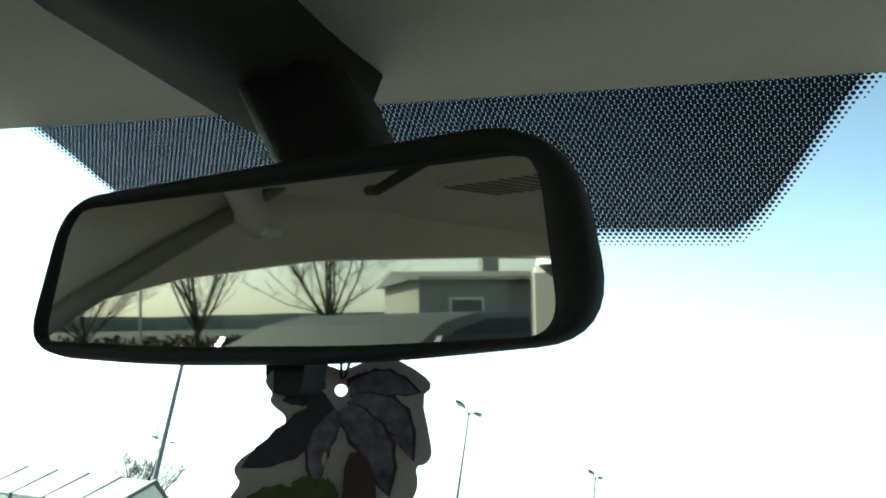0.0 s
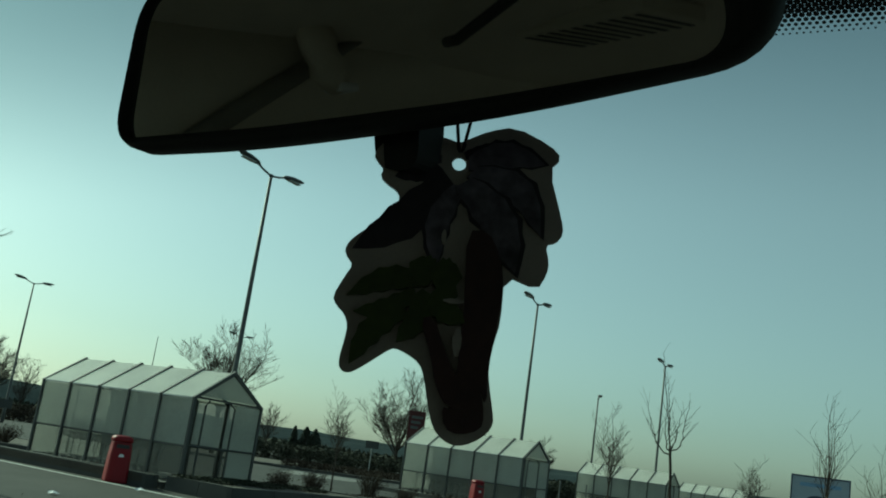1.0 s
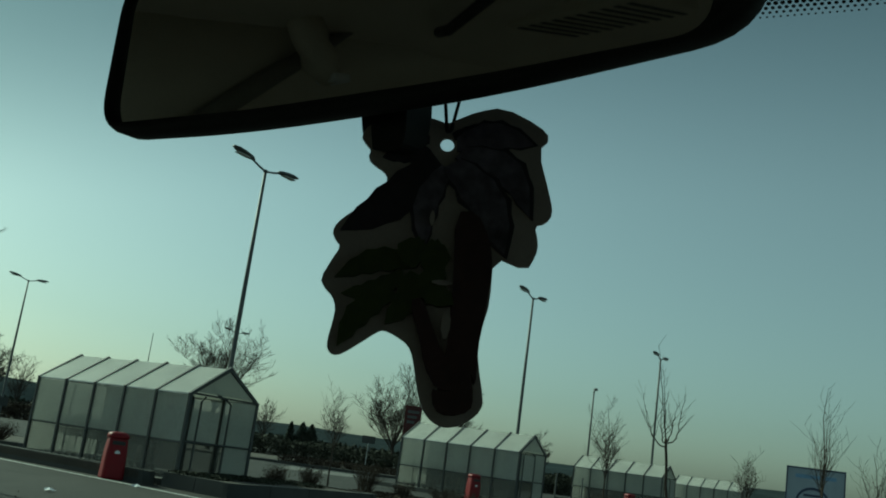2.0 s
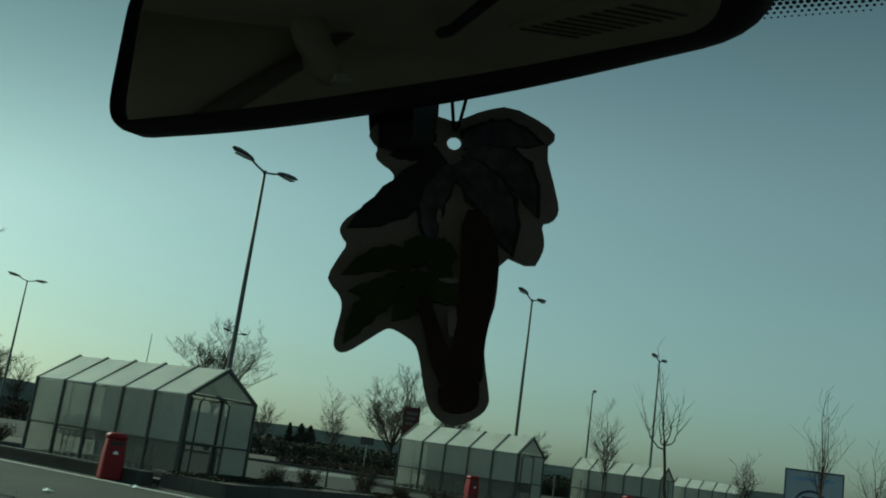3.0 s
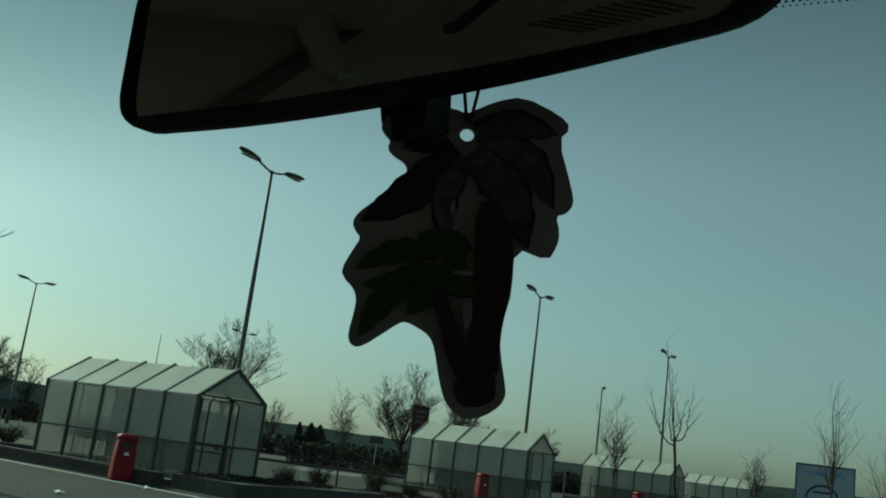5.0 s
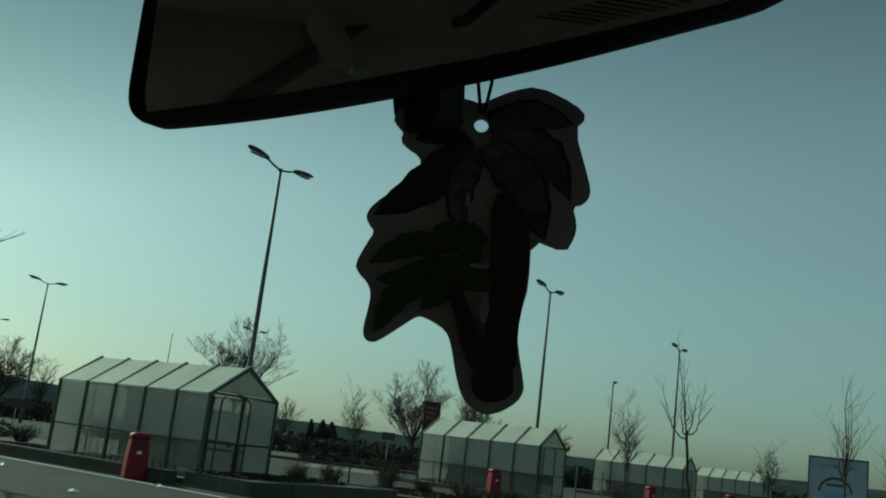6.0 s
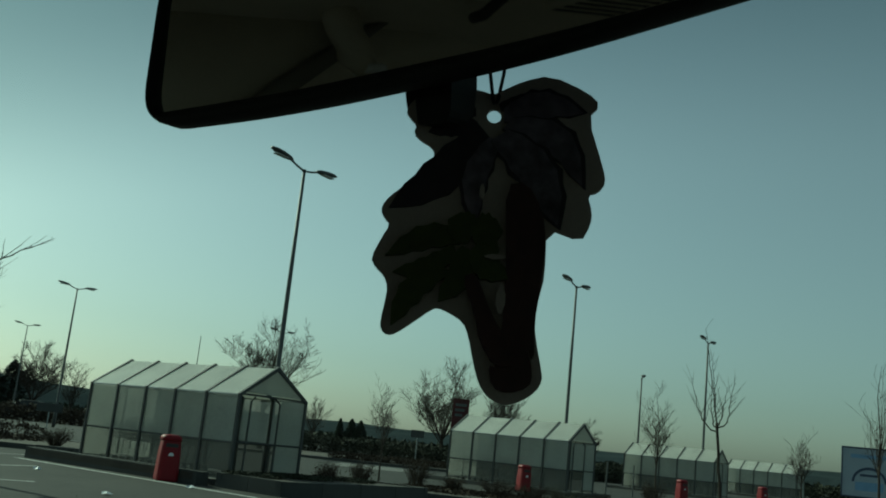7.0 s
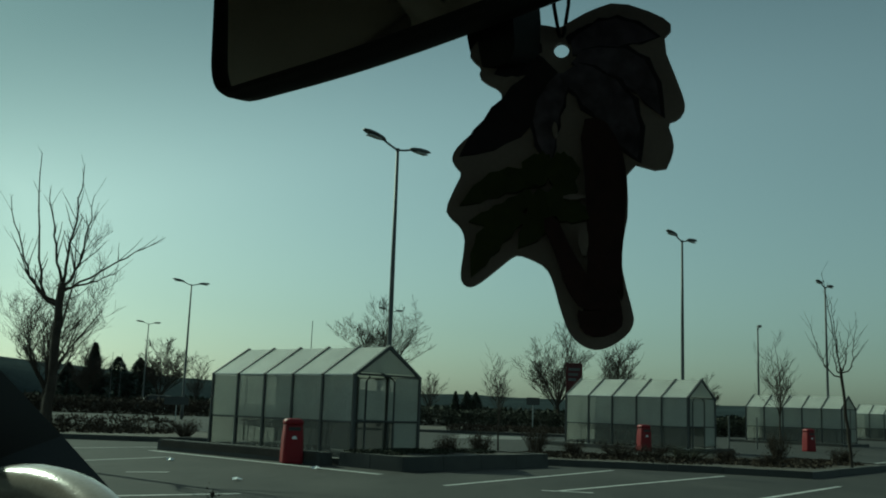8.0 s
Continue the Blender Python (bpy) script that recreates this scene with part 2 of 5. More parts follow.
def prism(bm, outline, depth_vec, origin=Vector(), ax=Vector((1, 0, 0)), ay=Vector((0, 0, 1))):
    """A flat outline given thickness."""
    a = [bm.verts.new(origin + ax * x + ay * y) for x, y in outline]
    b = [bm.verts.new(v.co + depth_vec) for v in a]
    n = len(a)
    bm.faces.new(a)
    bm.faces.new(b[::-1])
    for i in range(n):
        bm.faces.new((a[i], b[i], b[(i + 1) % n], a[(i + 1) % n]))


def rounded(corners, radii, seg=6):
    """A polygon with rounded corners."""
    out, n = [], len(corners)
    for i in range(n):
        p, a, b = Vector(corners[i]), Vector(corners[i - 1]), Vector(corners[(i + 1) % n])
        r = radii[i] if isinstance(radii, (list, tuple)) else radii
        u, v = (a - p).normalized(), (b - p).normalized()
        p0, p1 = p + u * r, p + v * r
        for k in range(seg + 1):
            t = k / seg
            q = p0 * (1 - t) ** 2 + p * 2 * t * (1 - t) + p1 * t * t
            out.append((q.x, q.y))
    return out


def smooth_loop(pts, times=1):
    """Corner cutting on a closed outline."""
    for _ in range(times):
        out = []
        for i, p in enumerate(pts):
            q = pts[(i + 1) % len(pts)]
            out += [(p[0] * 0.75 + q[0] * 0.25, p[1] * 0.75 + q[1] * 0.25), (p[0] * 0.25 + q[0] * 0.75, p[1] * 0.25 + q[1] * 0.75)]
        pts = out
    return pts

# ---------------------------------------------------------------- ground and distance
ROW = Vector((0.6, 0.8, 0))            # the way the parking bays run
ACROSS = Vector((-0.8, 0.6, 0))


def ground_sheet():
    n, size = 48, 1500.0
    verts, faces = [], []
    for j in range(n + 1):
        for i in range(n + 1):
            u, v = (i / n * 2 - 1), (j / n * 2 - 1)
            verts.append((size * u * abs(u), size * v * abs(v), 0.0))
    for j in range(n):
        for i in range(n):
            a = j * (n + 1) + i
            faces.append((a, a + 1, a + n + 2, a + n + 1))
    return tagged(raw("ground", verts, faces, ASPHALT), "worn grey asphalt of an open car park", "ground", kind="structure")


ground_sheet()


def hills():
    """Low wooded ridges on the horizon, one solid."""
    bm = bmesh.new()
    for dist, base, amp, seed in ((900, 7, 8, 3.0), (1250, 13, 13, 9.0)):
        prev = None
        for k in range(181):
            a = radians(-100 + 200 * k / 180)
            h = base + amp * (0.5 + 0.5 * noise.noise((a * 2.3, seed, 0))) + 2.4 * noise.noise((a * 17, seed, 4)) + 22 * math.exp(-((a - 0.52) / 0.26) ** 2) * dist / 900
            x, y = -math.sin(a), math.cos(a)
            row = [bm.verts.new((x * dist, y * dist, -1)), bm.verts.new((x * (dist + 30), y * (dist + 30), h * 0.7)), bm.verts.new((x * (dist + 80), y * (dist + 80), h)), bm.verts.new((x * (dist + 200), y * (dist + 200), -1))]
            if prev:
                for i in range(3):
                    bm.faces.new((prev[i], row[i], row[i + 1], prev[i + 1]))
            prev = row
    tagged(obj("backdrop", bm, HILL, True), "distant low wooded hills under haze", "hills", kind="structure")


hills()


def parking_line(p, q, w=0.1):
    p, q = Vector((*p, 0)), Vector((*q, 0))
    s = Vector((-(q - p).y, (q - p).x, 0)).normalized() * w / 2
    bm = bmesh.new()
    n = max(2, int((q - p).length / 0.25))
    rows = []
    for k in range(n + 1):
        c = p.lerp(q, k / n)
        wob = 0.012 * noise.noise(c * 5)
        rows.append([bm.verts.new(c + s * (1 + wob * 8) + Vector((0, 0, 0.005))), bm.verts.new(c - s * (1 - wob * 6) + Vector((0, 0, 0.005)))])
    for a, b in zip(rows, rows[1:]):
        bm.faces.new((a[0], a[1], b[1], b[0]))
    tagged(obj("parking_line", bm, LINE), "worn white painted bay line on the asphalt", "parking line", "bay lines", "structure")


LINES = [((0.1, 15.45), (3.64, 21.2)), ((1.7, 15.05), (5.76, 20.5)), ((4.3, 14.4), (7.3, 18.5)), ((-3.9, 12.05), (-2.5, 12.95)), ((-4.9, 15.95), (-4.3, 16.25)),
         ((11.2, 27.4), (14.2, 31.6)), ((-9.5, 21.0), (-6.6, 24.6)), ((-7.0, 17.4), (-5.4, 20.4)), ((1.55, 15.2), (2.3, 15.05))]
for a, b in LINES:
    parking_line(a, b)


def hull_bed(name, outline, height, label, kerb_w=0.14, fill=SOIL):
    """A raised island: separate kerb stones round a bed of soil."""
    top = thing(name, label, "traffic island", kind="structure")
    n = len(outline)
    cx, cy = sum(p[0] for p in outline) / n, sum(p[1] for p in outline) / n
    bm = bmesh.new()
    inner = []
    for x, y in outline:
        d = Vector((cx - x, cy - y)).normalized() * kerb_w
        inner.append((x + d.x, y + d.y))
    prism(bm, inner, Vector((0, 0, -height - 0.02)), Vector((0, 0, height - 0.02)), Vector((1, 0, 0)), Vector((0, 1, 0)))
    part("bed", bm, fill, top, "bare brown soil")
    for i in range(n):
        p, q = Vector((*outline[i], 0)), Vector((*outline[(i + 1) % n], 0))
        L = (q - p).length
        k = max(1, round(L / 1.0))
        d = (q - p).normalized()
        s = Vector((-d.y, d.x, 0))
        if s.dot(Vector((cx, cy, 0)) - p) < 0:
            s = -s
        for j in range(k):
            a, b = p + d * (L * j / k + 0.006), p + d * (L * (j + 1) / k - 0.006)
            bm = bmesh.new()
            h = height + random.uniform(-0.006, 0.006)
            vs = [bm.verts.new(v) for v in (a, b, b + s * kerb_w, a + s * kerb_w, a + s * 0.02 + Vector((0, 0, h)), b + s * 0.02 + Vector((0, 0, h)), b + s * kerb_w + Vector((0, 0, h)), a + s * kerb_w + Vector((0, 0, h)))]
            for f in ((0, 1, 2, 3), (4, 5, 6, 7), (0, 1, 5, 4), (1, 2, 6, 5), (2, 3, 7, 6), (3, 0, 4, 7)):
                bm.faces.new([vs[w] for w in f])
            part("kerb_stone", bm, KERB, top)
    return top


SH_A = Vector((-math.sin(0.845), math.cos(0.845), 0))      # along a shelter
SH_B = Vector((math.cos(0.845), math.sin(0.845), 0))       # across it
SHELTERS = [(-1.77, 20.48), (8.18, 33.22), (19.3, 48.3), (32.2, 66.0)]


def sh_point(i, a, b):
    p = Vector((*SHELTERS[i], 0)) + SH_A * a + SH_B * b
    return (p.x, p.y)


for i in range(4):
    hull_bed("traffic_island", [sh_point(i, -0.35, -0.75), sh_point(i, 5.4, -0.75), sh_point(i, 5.4, 2.7), sh_point(i, -0.35, 2.7)], 0.12,
             "kerbed concrete island under a trolley shelter", fill=PAVING)
hull_bed("traffic_island", [sh_point(0, -2.3, -0.9), sh_point(0, -0.6, -0.9), sh_point(0, -0.6, 3.6), sh_point(0, -2.3, 3.6)], 0.27, "kerbed planting island beside a trolley shelter")
hull_bed("traffic_island", [sh_point(0, -0.3, -1.1), sh_point(0, 5.3, -1.1), sh_point(0, 5.3, -0.78), sh_point(0, -0.3, -0.78)], 0.24, "narrow raised kerb strip in front of a trolley shelter", 0.12)
hull_bed("traffic_island", [(1.5, 22.3), (3.8, 22.0), (6.0, 21.4), (7.6, 20.6), (11.6, 25.8), (9.4, 27.6), (5.0, 26.5), (2.4, 26.6)], 0.14, "kerbed planting island with sparse winter shrubs")
hull_bed("traffic_island", [(-6.4, 27.3), (-10.2, 27.2), (-24, 30.5), (-34, 35), (-38, 44), (-22, 41.5), (-10, 36), (-5.5, 30.5)], 0.14, "long kerbed planting strip of brown winter growth")
hull_bed("traffic_island", [(-8.4, 15.9), (-6.6, 15.6), (-6.4, 17.0), (-8.2, 17.6)], 0.14, "small kerbed tree island on the asphalt")
hull_bed("traffic_island", [(16.2, 29.5), (20.2, 29.2), (27, 38), (30, 46), (26, 48), (20, 40)], 0.14, "kerbed planting island below a billboard")

hull_bed("traffic_island", [(-4.5, 49), (8, 48), (13, 55), (12, 61), (-6, 61)], 0.12, "wide bed of brown winter soil behind the shelters")

# a white-edged concrete apron in front of the first shelter
parking_line(sh_point(0, -2.6, -1.75), sh_point(0, 5.0, -1.45), 0.16)


def road_patch(name, outline, label, mat, z=0.006):
    bm = bmesh.new()
    bm.faces.new([bm.verts.new((x, y, z)) for x, y in outline])
    tagged(obj(name, bm, mat), label, "pavement", kind="structure")


road_patch("pavement", [(0.2, 40.5), (3.2, 41), (4.6, 46), (1.0, 46.5)], "pale concrete lane across the car park", PAVING)

# ---------------------------------------------------------------- plants


def branch(verts, faces, p, q, r0, r1, sides):
    d = (q - p).normalized()
    s = d.cross(Vector((0.3, 0.5, 0.81)))
    s = (s if s.length > 0.05 else d.cross(Vector((1, 0, 0)))).normalized()
    t = d.cross(s)
    b = len(verts)
    for c, r in ((p, r0), (q, r1)):
        for k in range(sides):
            a = 2 * math.pi * k / sides
            verts.append(c + s * r * math.cos(a) + t * r * math.sin(a))
    for k in range(sides):
        faces.append((b + k, b + (k + 1) % sides, b + sides + (k + 1) % sides, b + sides + k))


def grow(verts, faces, rng, p, d, length, r, level, up, gap, least=0.004, kid=1.0):
    """A limb in several bends, with side twigs."""
    steps = 4 if level > 1 else 3
    for k in range(steps):
        d = (d + Vector((rng.uniform(-1, 1), rng.uniform(-1, 1), rng.uniform(-0.7, 0.9))) * 0.17 + Vector((0, 0, up * 0.16))).normalized()
        q = p + d * length / steps
        r1 = r * (0.8 if k < steps - 1 else 0.62)
        r, r1 = max(r, least), max(r1, least * 0.8)
        branch(verts, faces, p, q, r, r1, 5 if r > 0.015 else 3)
        if level > 0:
            for _ in range(gap if k else 1):
                side = Vector((rng.uniform(-1, 1), rng.uniform(-1, 1), rng.uniform(-0.1, 0.7))).normalized()
                nd = (d * 0.55 + side * 0.85).normalized()
                grow(verts, faces, rng, p.lerp(q, rng.uniform(0.3, 1)), nd, length * rng.uniform(0.4, 0.75) * (1 - 0.1 * k) * kid, r1 * 0.5, level - 1, up, gap, least)
        p, r = q, r1


def bare_tree(base, height, clear, spread, trunk_r, seed, level=3, limbs=7, up=0.5, lean=(0, 0), label="", leader=True, gap=2, thin=1.0, kid=1.0):
    rng = random.Random(seed)
    least = max(0.0035, 0.00014 * math.hypot(*base))
    top = thing("bare_tree", label, "tree", pose(*base, 0))
    lean = Vector((*lean, 0))
    n = 7
    pts = [Vector((lean.x * (k / n), lean.y * (k / n), clear * k / n)) + Vector((rng.uniform(-1, 1), rng.uniform(-1, 1), 0)) * trunk_r * 0.35 * (k > 0) for k in range(n + 1)]
    pts[0].z = -0.05
    rads = [trunk_r * (1.25 if k == 0 else 1 - 0.32 * k / n) for k in range(n + 1)]
    bm = bmesh.new()
    tube(bm, pts, rads, 9)
    part("trunk", bm, BARK, top, smooth=True)
    verts, faces = [], []
    tip = pts[-1]
    if leader:
        grow(verts, faces, rng, tip, Vector((lean.x / clear, lean.y / clear, 1)).normalized(), (height - clear) * 0.98, trunk_r * 0.55 * thin, level, 0.8, gap, least, kid)
    for k in range(limbs):
        a = 2 * math.pi * (k + rng.uniform(-0.3, 0.3)) / limbs
        s = tip.lerp(pts[-3], rng.uniform(0, 0.9))
        d = Vector((math.cos(a) * spread, math.sin(a) * spread, (height - clear) * rng.uniform(0.45, 1.0)))
        grow(verts, faces, rng, s, d.normalized(), d.length * rng.uniform(0.7, 0.95), trunk_r * rng.uniform(0.35, 0.5) * thin, level - (1 if level > 3 else 0), up * 0.7, gap, least)
    raw("crown", [tuple(v) for v in verts], faces, BARK, top)
    return top




def pruned_tree(base, trunk_h, lean, r0, r1, limbs, seed, label):
    """A young tree with a stout cut trunk and a few long limbs: (start height, reach, end height, bow) along x, with short budded twigs."""
    rng = random.Random(seed)
    top = thing("bare_tree", label, "tree", pose(*base, 0))
    n = 9
    pts = [Vector((lean * k / n + rng.uniform(-1, 1) * r1 * 0.3 * (k > 0), rng.uniform(-1, 1) * r1 * 0.3, -0.05 + (trunk_h + 0.05) * k / n)) for k in range(n + 1)]
    part("trunk", tubed(pts, [r0 + (r1 - r0) * k / n for k in range(n + 1)], 10), BARK, top, smooth=True)
    for z0, reach, z1, bow in limbs:
        verts, faces = [], []
        p0 = Vector((lean * min(1.0, z0 / trunk_h), 0, min(z0, trunk_h)))
        depth = rng.uniform(-0.5, 0.5) * (abs(reach) + 0.3)
        m = 11
        r = max(0.018, r1 * rng.uniform(0.34, 0.46))
        prev, pr = p0, r
        for k in range(1, m + 1):
            t = k / m
            q = p0 + Vector((reach * t ** bow, depth * t, (z1 - p0.z) * t ** (2 - bow))) + Vector((rng.uniform(-1, 1), rng.uniform(-1, 1), rng.uniform(-1, 1))) * 0.022
            nr = max(0.0054, r * (1 - 0.8 * t))
            branch(verts, faces, prev, q, pr, nr, 6)
            if k > 2:
                for _ in range(2):
                    side = Vector((rng.choice((-1, 1)) * rng.uniform(0.4, 1), rng.uniform(-0.8, 0.8), rng.uniform(0.1, 0.9))).normalized()
                    d = ((q - prev).normalized() * 0.7 + side * 0.8).normalized()
                    if rng.random() < 0.38:
                        grow(verts, faces, rng, q, d, rng.uniform(0.25, 0.75) * (1.15 - 0.5 * t), nr * 0.65, 0, 0.35, 1, 0.0035)
                    else:
                        branch(verts, faces, q, q + d * rng.uniform(0.03, 0.07), nr * 0.6, 0.004, 3)
            prev, pr = q, nr
        raw("limb", [tuple(v) for v in verts], faces, BARK, top)
    return top


pruned_tree((-6.54, 16.72), 3.03, 0.07, 0.088, 0.064, [(2.62, -1.0, 3.75, 0.75), (2.66, -0.6, 5.3, 0.42), (2.7, -0.82, 4.4, 0.55), (3.0, 0.16, 5.1, 0.95), (2.98, 0.48, 4.25, 0.7), (2.88, 1.45, 3.95, 1.0), (2.95, 0.8, 3.3, 0.75), (3.0, -0.28, 4.6, 0.9), (3.0, 0.5, 4.5, 0.6)],
            5, "bare young tree with pruned trunk and few long budded limbs")
bare_tree((-17.7, 44.8), 7.0, 1.6, 2.1, 0.15, 11, level=3, limbs=10, up=0.7, label="wide bare winter tree with dense fine twigs")
bare_tree((-3.3, 53.2), 6.0, 2.6, 2.2, 0.14, 23, level=3, limbs=9, up=0.1, label="wide bare winter tree behind the trolley shelter")
bare_tree((1.6, 27.6), 2.45, 1.3, 0.32, 0.028, 31, level=2, limbs=9, up=0.3, label="small bare sapling with a round crown of twigs", gap=2)
bare_tree((8.2, 70.3), 5.9, 1.7, 2.2, 0.13, 41, level=3, limbs=10, up=0.45, label="broad bare winter tree beside a red sign")
bare_tree((12.4, 69.7), 5.2, 1.7, 1.5, 0.11, 43, level=3, limbs=6, up=0.6, label="bare winter tree with upright limbs")
bare_tree((16.1, 47.6), 5.0, 1.6, 0.3, 0.05, 47, level=2, limbs=9, up=0.9, kid=0.5, label="slim upright bare tree", gap=2, thin=0.9)
pruned_tree((9.6, 23.5), 2.42, -0.22, 0.036, 0.034, [(2.4, -0.38, 4.65, 1.0), (2.2, -0.56, 3.45, 0.5), (2.3, 0.46, 3.55, 0.45), (2.35, 0.22, 3.3, 0.6), (2.4, -0.2, 3.9, 0.95), (2.3, -0.3, 3.1, 0.55)],
            53, "leaning bare sapling with upswept limbs on a kerbed island")
bare_tree((18.5, 32.05), 5.2, 2.0, 0.32, 0.05, 59, level=2, limbs=8, up=1.2, kid=0.5, label="slim bare tree in front of a billboard", gap=1)
bare_tree((30.7, 62.2), 3.6, 1.2, 0.7, 0.05, 61, level=2, limbs=7, up=0.5, label="small bare tree far across the car park")
bare_tree((23.6, 36.6), 3.8, 1.2, 0.8, 0.05, 67, level=2, limbs=8, up=0.7, label="small bushy bare tree beside a billboard", gap=1)
bare_tree((-27.5, 98), 5.6, 1.4, 2.3, 0.13, 71, level=3, limbs=9, up=0.4, label="bare winter tree far across the car park")
bare_tree((-22.5, 92), 4.6, 1.4, 1.0, 0.1, 73, level=2, limbs=9, up=0.5, label="small bare tree far across the car park")
bare_tree((-1.2, 101), 4.2, 1.4, 1.0, 0.1, 79, level=2, limbs=8, up=0.5, label="small bare tree at the far edge")
bare_tree((-34, 96), 4.6, 1.3, 1.7, 0.1, 83, level=3, limbs=8, up=0.5, label="bare winter tree far across the car park")
bare_tree((21.5, 84), 3.6, 1.2, 1.7, 0.1, 85, level=3, limbs=7, up=0.2, label="crooked bare tree between the shelters")


def leaf_heap(name, spots, mat, label, category, count, leaf, kind=""):
    """A mass of small leaf clumps around given lobes (x, y, z, rx, ry, rz)."""
    rng = random.Random(len(spots) * 7 + count)
    verts, faces = [], []
    for _ in range(count):
        x, y, z, rx, ry, rz = rng.choice(spots)
        v = Vector((rng.gauss(0, 1), rng.gauss(0, 1), rng.gauss(0, 1))).normalized() * rng.uniform(0.55, 1.08)
        c = Vector((x + v.x * rx, y + v.y * ry, max(0.02, z + v.z * rz)))
        a, b = Vector((rng.gauss(0, 1), rng.gauss(0, 1), rng.gauss(0, 1))).normalized(), Vector((rng.gauss(0, 1), rng.gauss(0, 1), rng.gauss(0, 1))).normalized()
        s = leaf * rng.uniform(0.5, 1.4)
        k = len(verts)
        verts += [tuple(c - a * s), tuple(c + b * s * 0.5), tuple(c + a * s), tuple(c - b * s * 0.5)]
        faces.append((k, k + 1, k + 2, k + 3))
    ob = raw(name, verts, faces, mat)
    return tagged(ob, label, category, kind=kind)


def shrub(x, y, r, h, mat, seed, label):
    """Thin stems from the ground with small leaves at their ends."""
    rng = random.Random(seed)
    top = thing("shrub", label, "shrub", pose(x, y, 0.1 if h > 0.2 else 0.0))
    verts, faces, lv, lf = [], [], [], []
    for _ in range(70 if h > 0.2 else 12):
        a, q = rng.uniform(0, 6.28), rng.uniform(0.2, 1)
        p = Vector((math.cos(a) * r * 0.25 * q, math.sin(a) * r * 0.25 * q, 0))
        e = Vector((math.cos(a) * r * q, math.sin(a) * r * q, h * rng.uniform(0.45, 1)))
        m = p.lerp(e, 0.5) + Vector((rng.uniform(-1, 1), rng.uniform(-1, 1), 0.6)) * 0.12 * h
        branch(verts, faces, p, m, 0.011, 0.008, 3)
        branch(verts, faces, m, e, 0.008, 0.003, 3)
        for k in range(20 if h > 0.2 else 2):
            c = m.lerp(e, rng.uniform(0, 1.1)) + Vector((rng.gauss(0, 1), rng.gauss(0, 1), rng.gauss(0, 1))) * 0.055
            u, w = Vector((rng.gauss(0, 1), rng.gauss(0, 1), rng.gauss(0, 1))).normalized() * 0.02, Vector((rng.gauss(0, 1), rng.gauss(0, 1), rng.gauss(0, 1))).normalized() * 0.009
            b = len(lv)
            lv += [tuple(c - u), tuple(c + w), tuple(c + u), tuple(c - w)]
            lf.append((b, b + 1, b + 2, b + 3))
    raw("stems", [tuple(v) for v in verts], faces, DRY, top)
    raw("foliage", lv, lf, mat, top)


BUSHES = [(2.4, 25.2, 0.55, 0.8, DRY), (3.3, 24.9, 0.3, 0.35, DRY), (4.3, 24.3, 0.6, 0.4, DRY), (5.1, 24.2, 0.55, 0.36, DRY), (5.8, 23.7, 0.6, 0.34, SHRUB), (6.9, 24.4, 0.35, 0.3, DRY),
          (8.3, 24.8, 0.35, 0.75, DRY), (7.5, 23.0, 0.3, 0.25, DRY), (0.15, 21.6, 0.25, 0.5, DRY), (0.9, 22.3, 0.3, 0.55, DRY), (10.2, 25.6, 0.4, 0.4, DRY),
          (-2.72, 12.35, 0.04, 0.09, DRY), (-7.2, 28.5, 0.5, 0.5, DRY), (20.5, 33, 0.5, 0.6, DRY), (22, 37, 0.6, 0.7, SHRUB)]
for k, (x, y, r, h, mat) in enumerate(BUSHES):
    shrub(x, y, r, h, mat, 100 + k, "low sparse brown winter shrub on bare soil" if mat is DRY else "low dark green shrub on bare soil")


def hedge_run(points, h, w, mat, count, leaf, label):
    spots = []
    for (x0, y0), (x1, y1) in zip(points, points[1:]):
        n = max(2, int(math.hypot(x1 - x0, y1 - y0) / (w * 0.9)))
        for k in range(n):
            t = k / n
            spots.append((x0 + (x1 - x0) * t, y0 + (y1 - y0) * t, h * 0.45, w * 0.75, w * 0.75, h * random.uniform(0.48, 0.6)))
    leaf_heap("hedge", spots, mat, label, "hedge", count, leaf, "stuff")


hedge_run([(-40, 41), (-24, 36.5), (-14, 32.5), (-8, 31.5)], 0.6, 1.2, DRY, 26000, 0.06, "low brown winter hedge along the planting strip")
hedge_run([(-75, 88), (-45, 92), (-12, 96), (25, 98), (70, 84), (110, 60)], 1.15, 2.6, HEDGE, 60000, 0.17, "tall dark hedge along the far edge of the car park")
hedge_run([(-70, 60), (-45, 66), (-20, 72), (-8, 76)], 1.2, 1.6, DRY, 44000, 0.11, "brown winter hedge across the car park")
hedge_run([(-9, 65), (0, 63), (9, 63), (16, 63), (24, 68)], 1.1, 1.3, HEDGE, 36000, 0.09, "dark clipped hedge behind the trolley shelters")
hedge_run([(1, 50), (6, 51), (10, 53)], 0.45, 0.9, DRY, 12000, 0.06, "brown winter growth on a far island")
hedge_run([(-120, 130), (-60, 150), (0, 160), (70, 150), (130, 110)], 1.5, 6.0, HEDGE, 16000, 0.6, "dark belt of far shrubs and trees")


